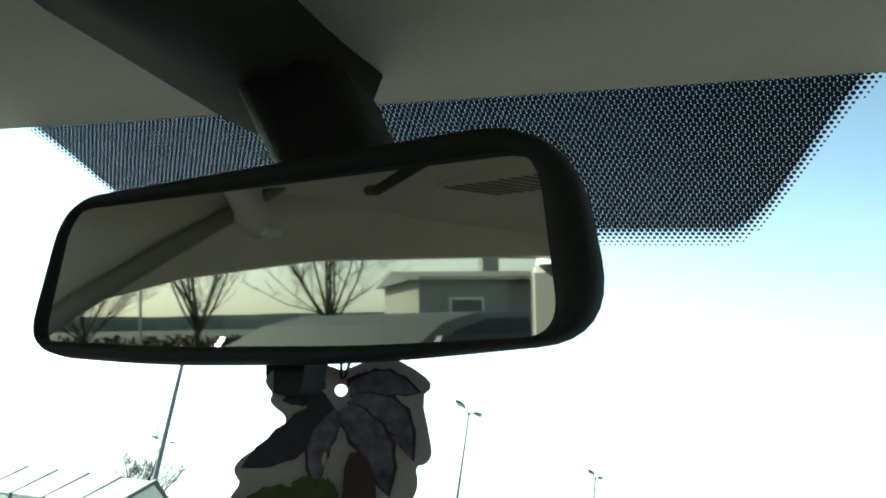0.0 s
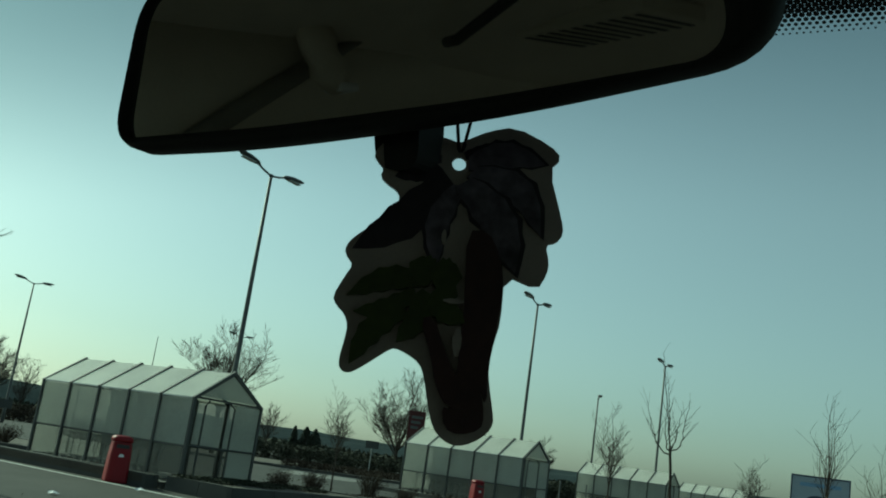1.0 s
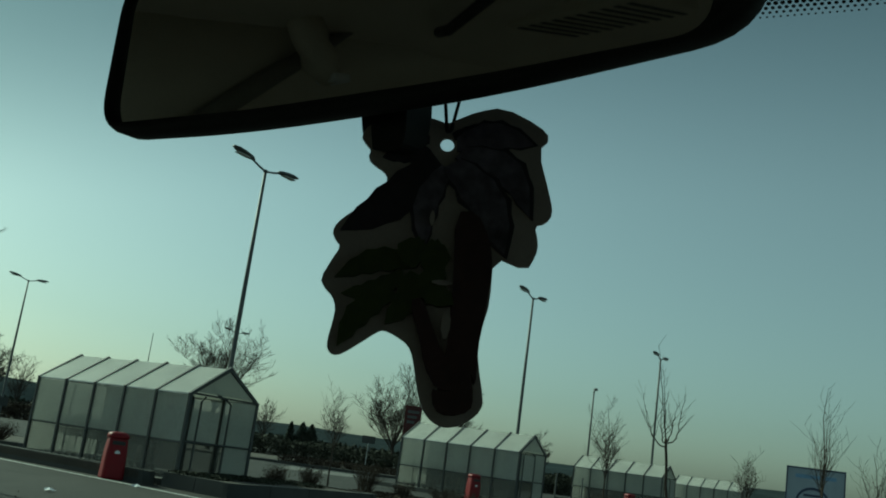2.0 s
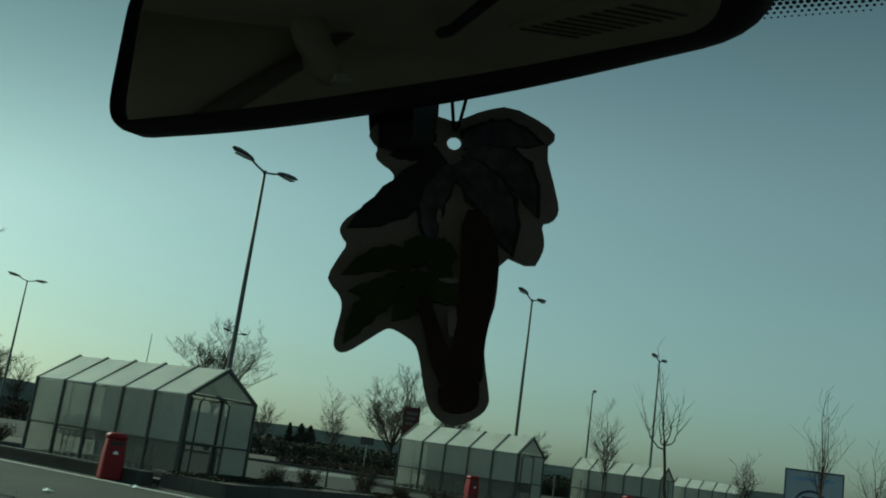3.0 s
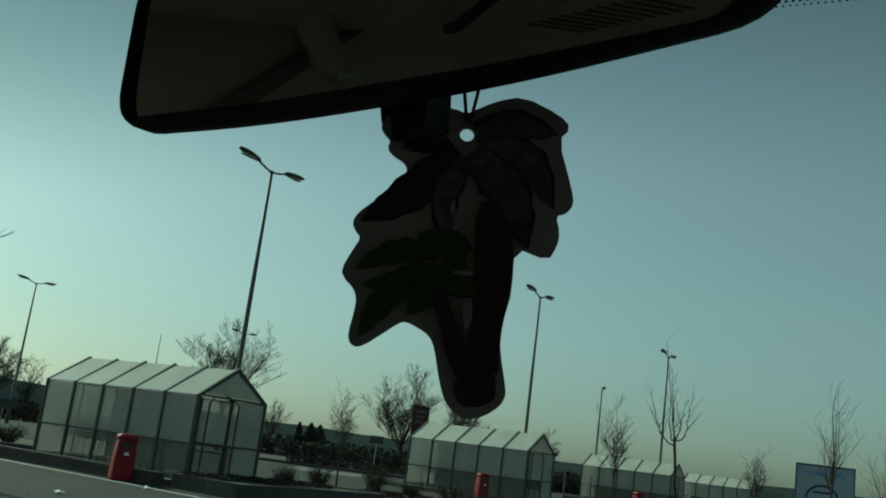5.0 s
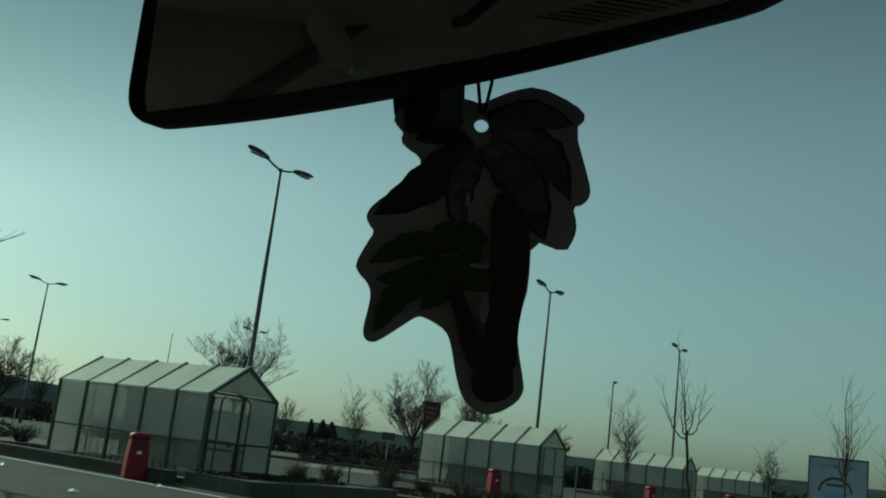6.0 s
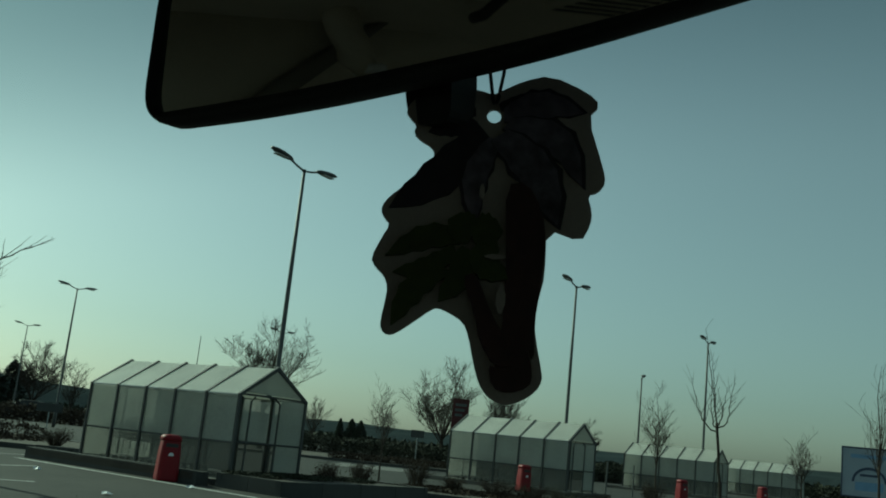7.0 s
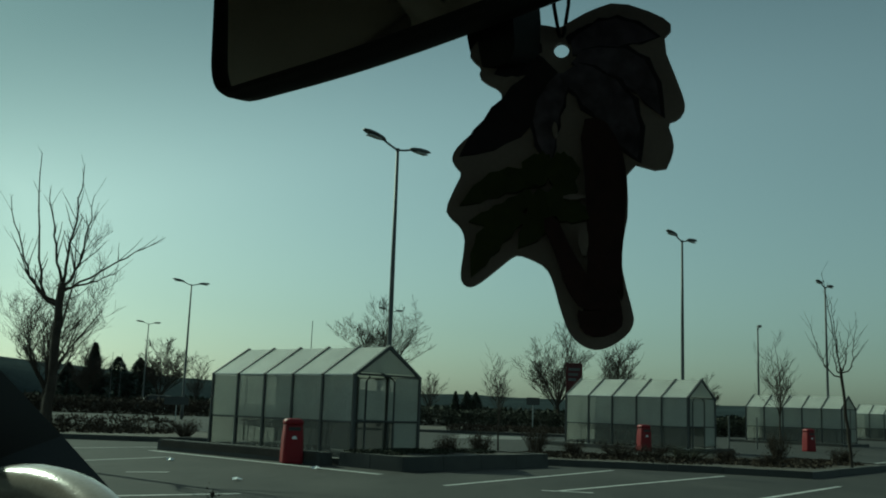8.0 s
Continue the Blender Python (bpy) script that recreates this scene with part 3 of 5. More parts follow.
leaf_heap("ground_litter", [(3.2, 24.6, 0.15, 1.3, 1.6, 0.05), (5.3, 24.0, 0.15, 1.5, 1.6, 0.05), (7.6, 23.8, 0.15, 1.5, 1.6, 0.05), (9.6, 25.6, 0.15, 1.0, 1.1, 0.05)], DRY, "dead leaves and clods over the planting island", "leaf litter", 9000, 0.045, "stuff")
leaf_heap("ground_litter", [(-12, 31, 0.15, 4, 2.6, 0.08), (-20, 34, 0.15, 5, 3, 0.08), (-29, 38, 0.15, 5, 3.2, 0.08)], DRY, "dead leaves and clods over the planting strip", "leaf litter", 9000, 0.09, "stuff")
leaf_heap("ground_litter", [(-0.4, 20.6, 0.28, 0.7, 0.7, 0.04), (0.5, 21.6, 0.28, 0.7, 0.7, 0.04), (-1.2, 19.6, 0.28, 0.6, 0.6, 0.04)], HEDGE, "low ground cover on the raised bed", "ground cover", 5000, 0.035, "stuff")


def conifer(x, y, h, r, seed, label):
    rng = random.Random(seed)
    top = thing("conifer", label, "tree", pose(x, y, 0))
    part("trunk", tubed([(0, 0, -0.05), (0, 0, h * 0.9)], [r * 0.12, r * 0.02], 7), BARK, top)
    verts, faces = [], []
    for _ in range(2600):
        t = rng.random() ** 1.3
        rr = r * (1 - t) ** 0.75 * rng.uniform(0.5, 1.08)
        a = rng.uniform(0, 6.283)
        c = Vector((math.cos(a) * rr, math.sin(a) * rr, h * (0.04 + 0.96 * t)))
        u = Vector((math.cos(a), math.sin(a), rng.uniform(-0.5, 0.2))) * h * 0.05
        w = Vector((-math.sin(a), math.cos(a), rng.uniform(-0.4, 0.4))) * h * 0.025
        b = len(verts)
        verts += [tuple(c - u), tuple(c + w), tuple(c + u), tuple(c - w)]
        faces.append((b, b + 1, b + 2, b + 3))
    raw("crown", verts, faces, FIR, top)


for k, (x, y, h, r) in enumerate([(-36, 103, 6.6, 1.5), (-33.8, 104, 5.3, 2.6), (-31.2, 103, 5.2, 2.6), (-39, 104, 4.6, 2.2), (2.0, 140, 3.6, 0.9), (3.6, 140, 3.7, 1.5), (4.9, 141, 3.6, 1.5)]):
    conifer(x, y, h, r, 200 + k, "dark evergreen tree at the far edge")

# ---------------------------------------------------------------- street lamps


def street_lamp(x, y, h, turn, label, arms=2, gap=1.5, slim=1.0):
    top = thing("street_lamp", label, "street lamp", pose(x, y, 0, 0, 0, turn), group="car park lamps")
    bm = bmesh.new()
    tube(bm, [(0, 0, -0.05), (0, 0, 0.9), (0, 0, 0.95), (0, 0, h * 0.6), (0, 0, h)], [0.095 * slim, 0.095 * slim, 0.075 * slim, 0.06 * slim, 0.042 * slim], 12)
    part("pole", bm, LAMP_GREY, top, smooth=True)
    part("cap", tubed([(0, 0, h - 0.02), (0, 0, h + 0.05)], [0.06, 0.05], 10), LAMP_GREY, top)
    for s in ([-1, 1] if arms == 2 else [1]):
        bm = bmesh.new()
        tube(bm, [(0, 0, h), (s * 0.22 * gap, 0, h + 0.07), (s * 0.4 * gap, 0, h + 0.15)], 0.028, 8)
        arm = part("arm", bm, LAMP_GREY, top)
        bm = bmesh.new()
        secs = [(0.36, 0.05, 0.04), (0.45, 0.11, 0.075), (0.62, 0.135, 0.085), (0.8, 0.12, 0.07), (0.92, 0.06, 0.035)]
        rings = []
        for px, wy, wz in secs:
            rings.append([bm.verts.new((s * px * gap, wy * math.cos(q), h + 0.15 + 0.16 * (px - 0.36) + wz * math.sin(q) * (1 if math.sin(q) > 0 else 0.55))) for q in [2 * math.pi * k / 12 for k in range(12)]])
        for a, b in zip(rings, rings[1:]):
            for k in range(12):
                bm.faces.new((a[k], a[(k + 1) % 12], b[(k + 1) % 12], b[k]))
        bm.faces.new(rings[0])
        bm.faces.new(rings[-1])
        head = part("lamp_head", bm, LAMP_GREY, top, smooth=True)
        bm = boxed(min(s * 0.5, s * 0.82) * gap, max(s * 0.5, s * 0.82) * gap, -0.085, 0.085, h + 0.125, h + 0.15, 0.008)
        gl = part("lens", bm, LAMP_GLASS, head, "pale lamp glass")
    return top


street_lamp(-1.4, 26.04, 8.0, 53, "tall grey car park lamp with two heads")
street_lamp(9.33, 38.69, 8.0, 53, "tall grey car park lamp with two heads")
street_lamp(-15.36, 59.64, 8.0, 53, "tall grey car park lamp with two heads")
street_lamp(19.7, 50.99, 8.0, 53, "tall grey car park lamp with two heads")
street_lamp(-27.62, 92.7, 8.0, 53, "tall grey car park lamp with two heads")
street_lamp(-3.9, 72.6, 8.0, 53, "tall grey car park lamp with two heads, far off")
street_lamp(16.78, 52.89, 5.9, 60, "slim grey lamp with a single head", arms=1, gap=0.6, slim=0.9)

# ---------------------------------------------------------------- trolley shelters
SH_L, SH_W, SH_E, SH_R = 4.845, 1.94, 1.78, 2.393


def shelter():
    """A gabled shelter of steel hoops and polycarbonate sheets; local x along SH_B, y along SH_A."""
    top = thing("trolley_shelter", "gabled polycarbonate trolley shelter on steel hoops", "trolley shelter", group="trolley shelters in a row")
    bays, z0 = 5, 0.1
    for k in range(bays + 1):
        y = SH_L * k / bays
        bm = bmesh.new()
        path = [(0, z0), (0, SH_E), (SH_W / 2, SH_R), (SH_W, SH_E), (SH_W, z0)]
        for (xa, za), (xb, zb) in zip(path, path[1:]):
            d = Vector((xb - xa, 0, zb - za))
            m = Matrix.Translation((xa, y, za)) @ d.to_track_quat("Z", "Y").to_matrix().to_4x4()
            box(bm, -0.036, 0.036, -0.03, 0.03, -0.012, d.length + 0.012, 0.006, m)
        part("hoop", bm, DARK_STEEL, top)
        for xa, xb in ((-0.03, SH_W / 2 + 0.02), (SH_W + 0.03, SH_W / 2 - 0.02)):
            za, zb = SH_E - 0.01, SH_R + 0.035
            d = Vector((xb - xa, 0, zb - za))
            m = Matrix.Translation((xa, y, za)) @ d.to_track_quat("Z", "Y").to_matrix().to_4x4()
            part("rafter", boxed(-0.035, 0.035, -0.032, 0.032, 0.0, d.length, 0.006, m), DARK_STEEL, top)
        for x in (0, SH_W):
            part("foot_plate", boxed(x - 0.07, x + 0.07, y - 0.06, y + 0.06, z0, z0 + 0.015, 0.003), GALV, top)
    slope = math.hypot(SH_W / 2, SH_R - SH_E)
    ang = math.atan2(SH_R - SH_E, SH_W / 2)
    for k in range(bays):
        ya, yb = SH_L * k / bays + 0.03, SH_L * (k + 1) / bays - 0.03
        for s in (0, 1):
            m = (Matrix.Translation((0, 0, SH_E)) @ Matrix.Rotation(-ang, 4, "Y")) if s == 0 else (Matrix.Translation((SH_W, 0, SH_E)) @ Matrix.Rotation(math.pi, 4, "Z") @ Matrix.Rotation(-ang, 4, "Y") @ Matrix.Diagonal((1, -1, 1, 1)))
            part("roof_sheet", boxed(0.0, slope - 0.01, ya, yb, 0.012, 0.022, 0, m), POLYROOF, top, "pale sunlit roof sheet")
            x = 0.0 if s == 0 else SH_W
            part("upper_sheet", boxed(x - 0.005, x + 0.005, ya, yb, 0.84, SH_E - 0.03), POLYCARB, top)
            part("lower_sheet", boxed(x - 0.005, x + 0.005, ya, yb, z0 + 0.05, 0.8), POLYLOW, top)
            part("side_rail", boxed(x - 0.018, x + 0.018, ya, yb, 0.8, 0.84, 0.004), DARK_STEEL, top)
    part("ridge_bar", boxed(SH_W / 2 - 0.02, SH_W / 2 + 0.02, 0.0, SH_L, SH_R - 0.03, SH_R + 0.012, 0.005), GALV, top)
    for x in (0, SH_W):
        part("eave_bar", boxed(x - 0.02, x + 0.02, 0.0, SH_L, SH_E - 0.025, SH_E + 0.015, 0.005), GALV, top)
    # gables
    for y in (0.0, SH_L):
        bm = bmesh.new()
        prism(bm, [(0.12, SH_E + 0.06), (SH_W - 0.12, SH_E + 0.06), (SH_W / 2, SH_R - 0.05)], Vector((0, 0.01, 0)), Vector((0, y - 0.005, 0)))
        part("gable_sheet", bm, POLYCARB, top)
        part("tie_bar", boxed(0.02, SH_W - 0.02, y - 0.018, y + 0.018, SH_E + 0.0, SH_E + 0.04, 0.004), DARK_STEEL, top)
    # far end closed, near end with side wing and guard rail
    for xa, xb in ((0.03, SH_W / 2 - 0.02), (SH_W / 2 + 0.02, SH_W - 0.03)):
        part("end_sheet", boxed(xa, xb, SH_L - 0.005, SH_L + 0.005, z0 + 0.1, SH_E - 0.02), POLYCARB, top)
    part("end_post", boxed(SH_W / 2 - 0.02, SH_W / 2 + 0.02, SH_L - 0.02, SH_L + 0.02, z0, SH_E, 0.004), DARK_STEEL, top)
    bm = bmesh.new()
    tube(bm, [(SH_W * 0.17, 0.0, z0), (SH_W * 0.17, 0.0, SH_E - 0.12), (SH_W * 0.22, 0.0, SH_E - 0.02)], 0.022, 8)
    part("door_post", bm, DARK_STEEL, top)
    part("end_sheet", boxed(SH_W * 0.62, SH_W - 0.03, -0.005, 0.005, z0 + 0.1, SH_E - 0.02), POLYCARB, top)
    bm = bmesh.new()
    tube(bm, [(SH_W * 0.6, 0.0, z0), (SH_W * 0.6, 0.0, SH_E - 0.1), (SH_W * 0.5, 0.0, SH_E + 0.02)], 0.022, 8)
    part("door_post", bm, DARK_STEEL, top)
    part("guard_rail", tubed([(0.0, -0.02, 0.84), (SH_W, -0.02, 0.84)], 0.02, 8), DARK_STEEL, top)
    return top


def shelter_matrix(i):
    return Matrix.Translation((*SHELTERS[i], 0.0)) @ Matrix.Rotation(0.845, 4, "Z")


first = shelter()
first.matrix_world = shelter_matrix(0)
for i in (1, 2, 3):
    copy_thing(first, shelter_matrix(i))



def trolley():
    """A wire shopping trolley; local y ahead."""
    top = thing("shopping_trolley", "grey wire shopping trolley with red handle, nested in a row", "shopping trolley", group="trolleys in the shelters")
    bm = bmesh.new()
    lo = [(-0.2, -0.3, 0.5), (0.2, -0.3, 0.5), (0.17, 0.42, 0.56), (-0.17, 0.42, 0.56)]
    hi = [(-0.27, -0.38, 0.92), (0.27, -0.38, 0.92), (0.22, 0.5, 0.88), (-0.22, 0.5, 0.88)]
    for q in range(4):
        a, b, c, d = Vector(lo[q]), Vector(lo[(q + 1) % 4]), Vector(hi[(q + 1) % 4]), Vector(hi[q])
        for k in range(7):
            t = k / 6
            tube(bm, [a.lerp(b, t), d.lerp(c, t)], 0.004, 4)
        for k in range(5):
            t = k / 4
            tube(bm, [a.lerp(d, t), b.lerp(c, t)], 0.005, 4)
    part("basket", bm, GALV, top)
    bm = bmesh.new()
    for s in (-1, 1):
        tube(bm, [(s * 0.26, -0.42, 0.98), (s * 0.24, -0.3, 0.5), (s * 0.22, -0.25, 0.14), (s * 0.17, 0.5, 0.14)], 0.011, 6)
    part("frame", bm, GALV, top)
    part("handle", tubed([(-0.28, -0.45, 0.99), (0.28, -0.45, 0.99)], 0.017, 8), RED, top, "red plastic handle")
    for s in (-1, 1):
        for y in (-0.25, 0.48):
            part("castor", tubed([(s * 0.2 - 0.014, y, 0.062), (s * 0.2 + 0.014, y, 0.062)], 0.062, 10), RUBBER, top)
    return top


cart = trolley()
cart.matrix_world = shelter_matrix(0) @ pose(0.55, 4.1, 0.1)
for i in (0, 1, 2):
    for k in range(5):
        for x in (0.55, 1.35):
            if (i, k, x) != (0, 0, 0.55):
                copy_thing(cart, shelter_matrix(i) @ pose(x, 4.1 - 0.24 * k - (0.5 if x > 1 else 0), 0.1))

# ---------------------------------------------------------------- bins, signs, posts


def litter_bin(x, y, turn):
    top = thing("litter_bin", "red plastic litter bin with domed hood on the kerb", "litter bin", pose(x, y, 0.0, 0, 0, turn), group="red litter bins")
    bm = bmesh.new()
    secs = [(0.0, 0.2), (0.03, 0.21), (0.5, 0.195), (0.72, 0.175), (0.74, 0.17)]
    rings = []
    for z, r in secs:
        ol = rounded([(-r, -r), (r, -r), (r, r), (-r, r)], r * 0.5, 4)
        rings.append([bm.verts.new((a, b, z)) for a, b in ol])
    for a, b in zip(rings, rings[1:]):
        for k in range(len(a)):
            bm.faces.new((a[k], a[(k + 1) % len(a)], b[(k + 1) % len(a)], b[k]))
    bm.faces.new(rings[0])
    bm.faces.new(rings[-1])
    part("body", bm, RED, top, smooth=False)
    bm = bmesh.new()
    rings = []
    for z, r in [(0.745, 0.19), (0.8, 0.19), (0.835, 0.175), (0.86, 0.13), (0.866, 0.06)]:
        ol = rounded([(-r, -r), (r, -r), (r, r), (-r, r)], r * 0.6, 4)
        rings.append([bm.verts.new((a, b, z)) for a, b in ol])
    for a, b in zip(rings, rings[1:]):
        for k in range(len(a)):
            bm.faces.new((a[k], a[(k + 1) % len(a)], b[(k + 1) % len(a)], b[k]))
    bm.faces.new(rings[0])
    bm.faces.new(rings[-1])
    part("hood", bm, RED, top, "sunlit red hood", smooth=True)
    part("slot", boxed(-0.12, 0.12, -0.19, -0.176, 0.63, 0.7, 0.003), PLASTIC, top, "dark throw-in slot")
    bm = bmesh.new()
    bmesh.ops.create_cone(bm, segments=14, radius1=0.05, radius2=0.05, depth=0.006, cap_ends=True, matrix=Matrix.Translation((0, -0.193, 0.48)) @ Matrix.Rotation(math.pi / 2, 4, "X"))
    part("badge", bm, WHITE, top, "pale round badge")
    return top


litter_bin(-2.89, 19.85, 20)
litter_bin(6.72, 33.2, 20)
litter_bin(14.35, 39.2, 20)
litter_bin(20.6, 45.6, 20)


def billboard(cx, cy, w, z0, z1, turn):
    top = thing("billboard", "pale blue billboard in a dark frame on two posts", "billboard", pose(cx, cy, 0, 0, 0, turn))
    part("panel", boxed(-w / 2, w / 2, -0.03, 0.03, z0, z1, 0.01), POSTER, top, "pale blue printed panel")
    for xa, xb, za, zb in ((-w / 2 - 0.06, w / 2 + 0.06, z1, z1 + 0.07), (-w / 2 - 0.06, w / 2 + 0.06, z0 - 0.07, z0), (-w / 2 - 0.06, -w / 2, z0, z1), (w / 2, w / 2 + 0.06, z0, z1)):
        part("frame", boxed(xa, xb, -0.05, 0.05, za, zb, 0.008), NAVY, top)
    for x in (-w * 0.33, w * 0.33):
        part("post", boxed(x - 0.06, x + 0.06, 0.035, 0.15, -0.05, z1, 0.01), DARK_STEEL, top)
    h = z1 - z0
    bm = bmesh.new()
    pts = [(w * 0.3 * math.cos(a), h * 0.32 * math.sin(a)) for a in [math.pi * k / 14 for k in range(15)]]
    ring = pts + [(x * 0.86, y * 0.82) for x, y in pts[::-1]]
    prism(bm, ring, Vector((0, -0.006, 0)), Vector((-w * 0.04, -0.031, z0 + h * 0.3)))
    part("emblem_ring", bm, NAVY, top, "dark arched emblem")
    part("emblem_fill", boxed(-w * 0.28, w * 0.2, -0.035, -0.031, z0 + h * 0.12, z0 + h * 0.3), BLUEGREY, top)
    part("text_bar", boxed(-w * 0.36, w * 0.36, -0.035, -0.031, z0 + h * 0.8, z0 + h * 0.88), BLUEGREY, top)
    part("text_bar", boxed(-w * 0.2, w * 0.14, -0.036, -0.031, z0 + h * 0.42, z0 + h * 0.47), NAVY, top)


billboard(25.6, 44.93, 2.55, 0.9, 3.1, -29)


def hoarding(cx, cy, w, z0, z1, turn):
    top = thing("sign", "faded red sign board with pale bars on a post", "sign", pose(cx, cy, 0, 0, 0, turn))
    part("board", boxed(-w / 2, w / 2, -0.05, 0.05, z0, z1, 0.01), SIGNRED, top)
    for k in range(3):
        part("text_bar", boxed(-w * 0.34, w * (0.36 - 0.12 * k), -0.056, -0.051, z1 - 0.5 - 0.34 * k, z1 - 0.32 - 0.34 * k), LAMP_GREY, top, "faded pale lettering bar")
    part("post", boxed(-0.06, 0.06, 0.06, 0.16, -0.05, z1, 0.01), DARK_STEEL, top)


hoarding(8.85, 66.8, 1.1, 2.0, 4.45, -8)
for x, y, h in ((10.5, 36.6, 1.2), (12.4, 39.4, 1.2)):
    top = thing("bollard", "thin grey steel post on the island edge", "post", pose(x, y, 0))
    part("shaft", tubed([(0, 0, -0.05), (0, 0, h)], 0.03, 10), LAMP_GREY, top)
    part("cap", tubed([(0, 0, h), (0, 0, h + 0.03)], [0.04, 0.03], 10), LAMP_GREY, top)


def small_sign(x, y, h, w, turn):
    top = thing("road_sign", "small dark sign plate on a thin post", "road sign", pose(x, y, 0, 0, 0, turn))
    part("post", tubed([(0, 0, -0.05), (0, 0, h)], 0.03, 8), GALV, top)
    part("plate", boxed(-w / 2, w / 2, -0.05, -0.035, h - 0.45, h, 0.01), DARK_STEEL, top)


for x, y, h in ((-7.95, 60, 6.1), (-31.8, 96, 5.4), (-30.9, 96, 5.3)):
    top = thing("mast", "thin bare pole standing far across the car park", "pole", pose(x, y, 0))
    part("shaft", tubed([(0, 0, -0.05), (0, 0, h * 0.5), (0, 0, h)], [0.04, 0.032, 0.02], 8), LAMP_GREY, top)
    part("cap", tubed([(0, 0, h), (0, 0, h + 0.04)], [0.03, 0.015], 8), LAMP_GREY, top)
small_sign(5.6, 61, 2.0, 0.8, -5)
small_sign(18.0, 57, 2.3, 0.5, -10)
small_sign(-14.5, 55, 1.3, 1.3, 10)

for k, (x, y) in enumerate([(-2.97, 15.03), (-5.1, 19.3), (-2.2, 18.3)]):
    bm = bmesh.new()
    rng = random.Random(k)
    ring = [bm.verts.new((x + math.cos(a) * rng.uniform(0.05, 0.11), y + math.sin(a) * rng.uniform(0.05, 0.1), rng.uniform(0.005, 0.05))) for a in [6.283 * i / 9 for i in range(9)]]
    c = bm.verts.new((x, y, 0.06))
    for i in range(9):
        bm.faces.new((ring[i], ring[(i + 1) % 9], c))
    tagged(obj("paper_scrap", bm, WHITE), "crumpled white paper litter on the asphalt", "litter")

# ---------------------------------------------------------------- parked cars


def parked_car(x, y, turn, paint, label, h=1.45, length=4.1):
    top = thing("parked_car", label, "car", pose(x, y, 0, 0, 0, turn))
    L, W = length, 1.7
    side = [(-L / 2, 0.3), (-L / 2 - 0.03, 0.62), (-L / 2 + 0.1, 0.9), (-L / 2 + 0.35, 0.98), (L / 2 - 1.05, 0.96), (L / 2 - 0.25, 0.82), (L / 2, 0.6), (L / 2, 0.3)]
    roof = [(-L / 2 + 0.28, 0.97), (-L / 2 + 0.62, h - 0.06), (-L / 2 + 1.1, h), (0.1, h), (0.35, h - 0.05), (L / 2 - 1.0, 0.95)]

    def loft(outline, w0, w1, z0, z1):
        bm = bmesh.new()
        rows = []
        for f in (-1, -0.9, 0.9, 1):
            rows.append([bm.verts.new((f * (w0 + (w1 - w0) * (z - z0) / max(0.01, z1 - z0)) * (1 if abs(f) < 1 else 1), p * (1 if abs(f) < 1 else 0.985), z - (0.03 if abs(f) == 1 and z > 0.5 else 0))) for p, z in outline])
        for a, b in zip(rows, rows[1:]):
            for i in range(len(outline)):
                j = (i + 1) % len(outline)
                bm.faces.new((a[i], a[j], b[j], b[i]))
        bm.faces.new(rows[0])
        bm.faces.new(rows[-1])
        return bm
    part("body", loft(side, W / 2, W / 2, 0.3, 1.0), paint, top, smooth=False)
    part("cabin", loft(roof, W / 2 - 0.05, W / 2 - 0.2, 0.95, h), paint, top)
    for s in (-1, 1):
        for ya, yb in ((-L / 2 + 0.55, -L / 2 + 1.45), (-L / 2 + 1.55, L / 2 - 1.5)):
            bm = bmesh.new()
            prism(bm, [(ya + 0.1, 1.0), (yb + 0.12, 1.0), (yb - 0.05, h - 0.1), (ya + 0.22, h - 0.1)], Vector((s * 0.03, 0, 0)), Vector((s * (W / 2 - 0.14), 0, 0)), Vector((0, 1, 0)))
            part("side_window", bm, PANE, top)
        for y in (-L / 2 + 0.75, L / 2 - 0.75):
            bm = bmesh.new()
            bmesh.ops.create_cone(bm, segments=20, radius1=0.31, radius2=0.31, depth=0.2, cap_ends=True, matrix=Matrix.Translation((s * (W / 2 - 0.08), y, 0.31)) @ Matrix.Rotation(math.pi / 2, 4, "Y"))
            wheel = part("wheel", bm, TYRE, top)
            bm = bmesh.new()
            bmesh.ops.create_cone(bm, segments=16, radius1=0.19, radius2=0.17, depth=0.22, cap_ends=True, matrix=Matrix.Translation((s * (W / 2 - 0.08), y, 0.31)) @ Matrix.Rotation(math.pi / 2, 4, "Y"))
            part("rim", bm, GALV, wheel)
    part("headlight", boxed(-W / 2 + 0.08, -W / 2 + 0.45, L / 2 - 0.06, L / 2 + 0.01, 0.6, 0.73, 0.02), LAMP_GLASS, top)
    part("headlight", boxed(W / 2 - 0.45, W / 2 - 0.08, L / 2 - 0.06, L / 2 + 0.01, 0.6, 0.73, 0.02), LAMP_GLASS, top)
    return top


parked_car(-24.8, 86.5, 95, PAINT, "dark hatchback parked beyond the planting strip")

# ---------------------------------------------------------------- our car: frame x right, y ahead, z up
CAR = Matrix.Translation((0.003, 0.343, 0)) @ Matrix.Rotation(radians(-36), 4, "Z")
car = thing("car", "dark car with beige cabin trim, seen from its front seats", "car", CAR)

HEAD_Y, HEAD_Z, RAKE = 0.10, 1.42, -0.55


def screen_z(y):
    return HEAD_Z + (y - HEAD_Y) * RAKE


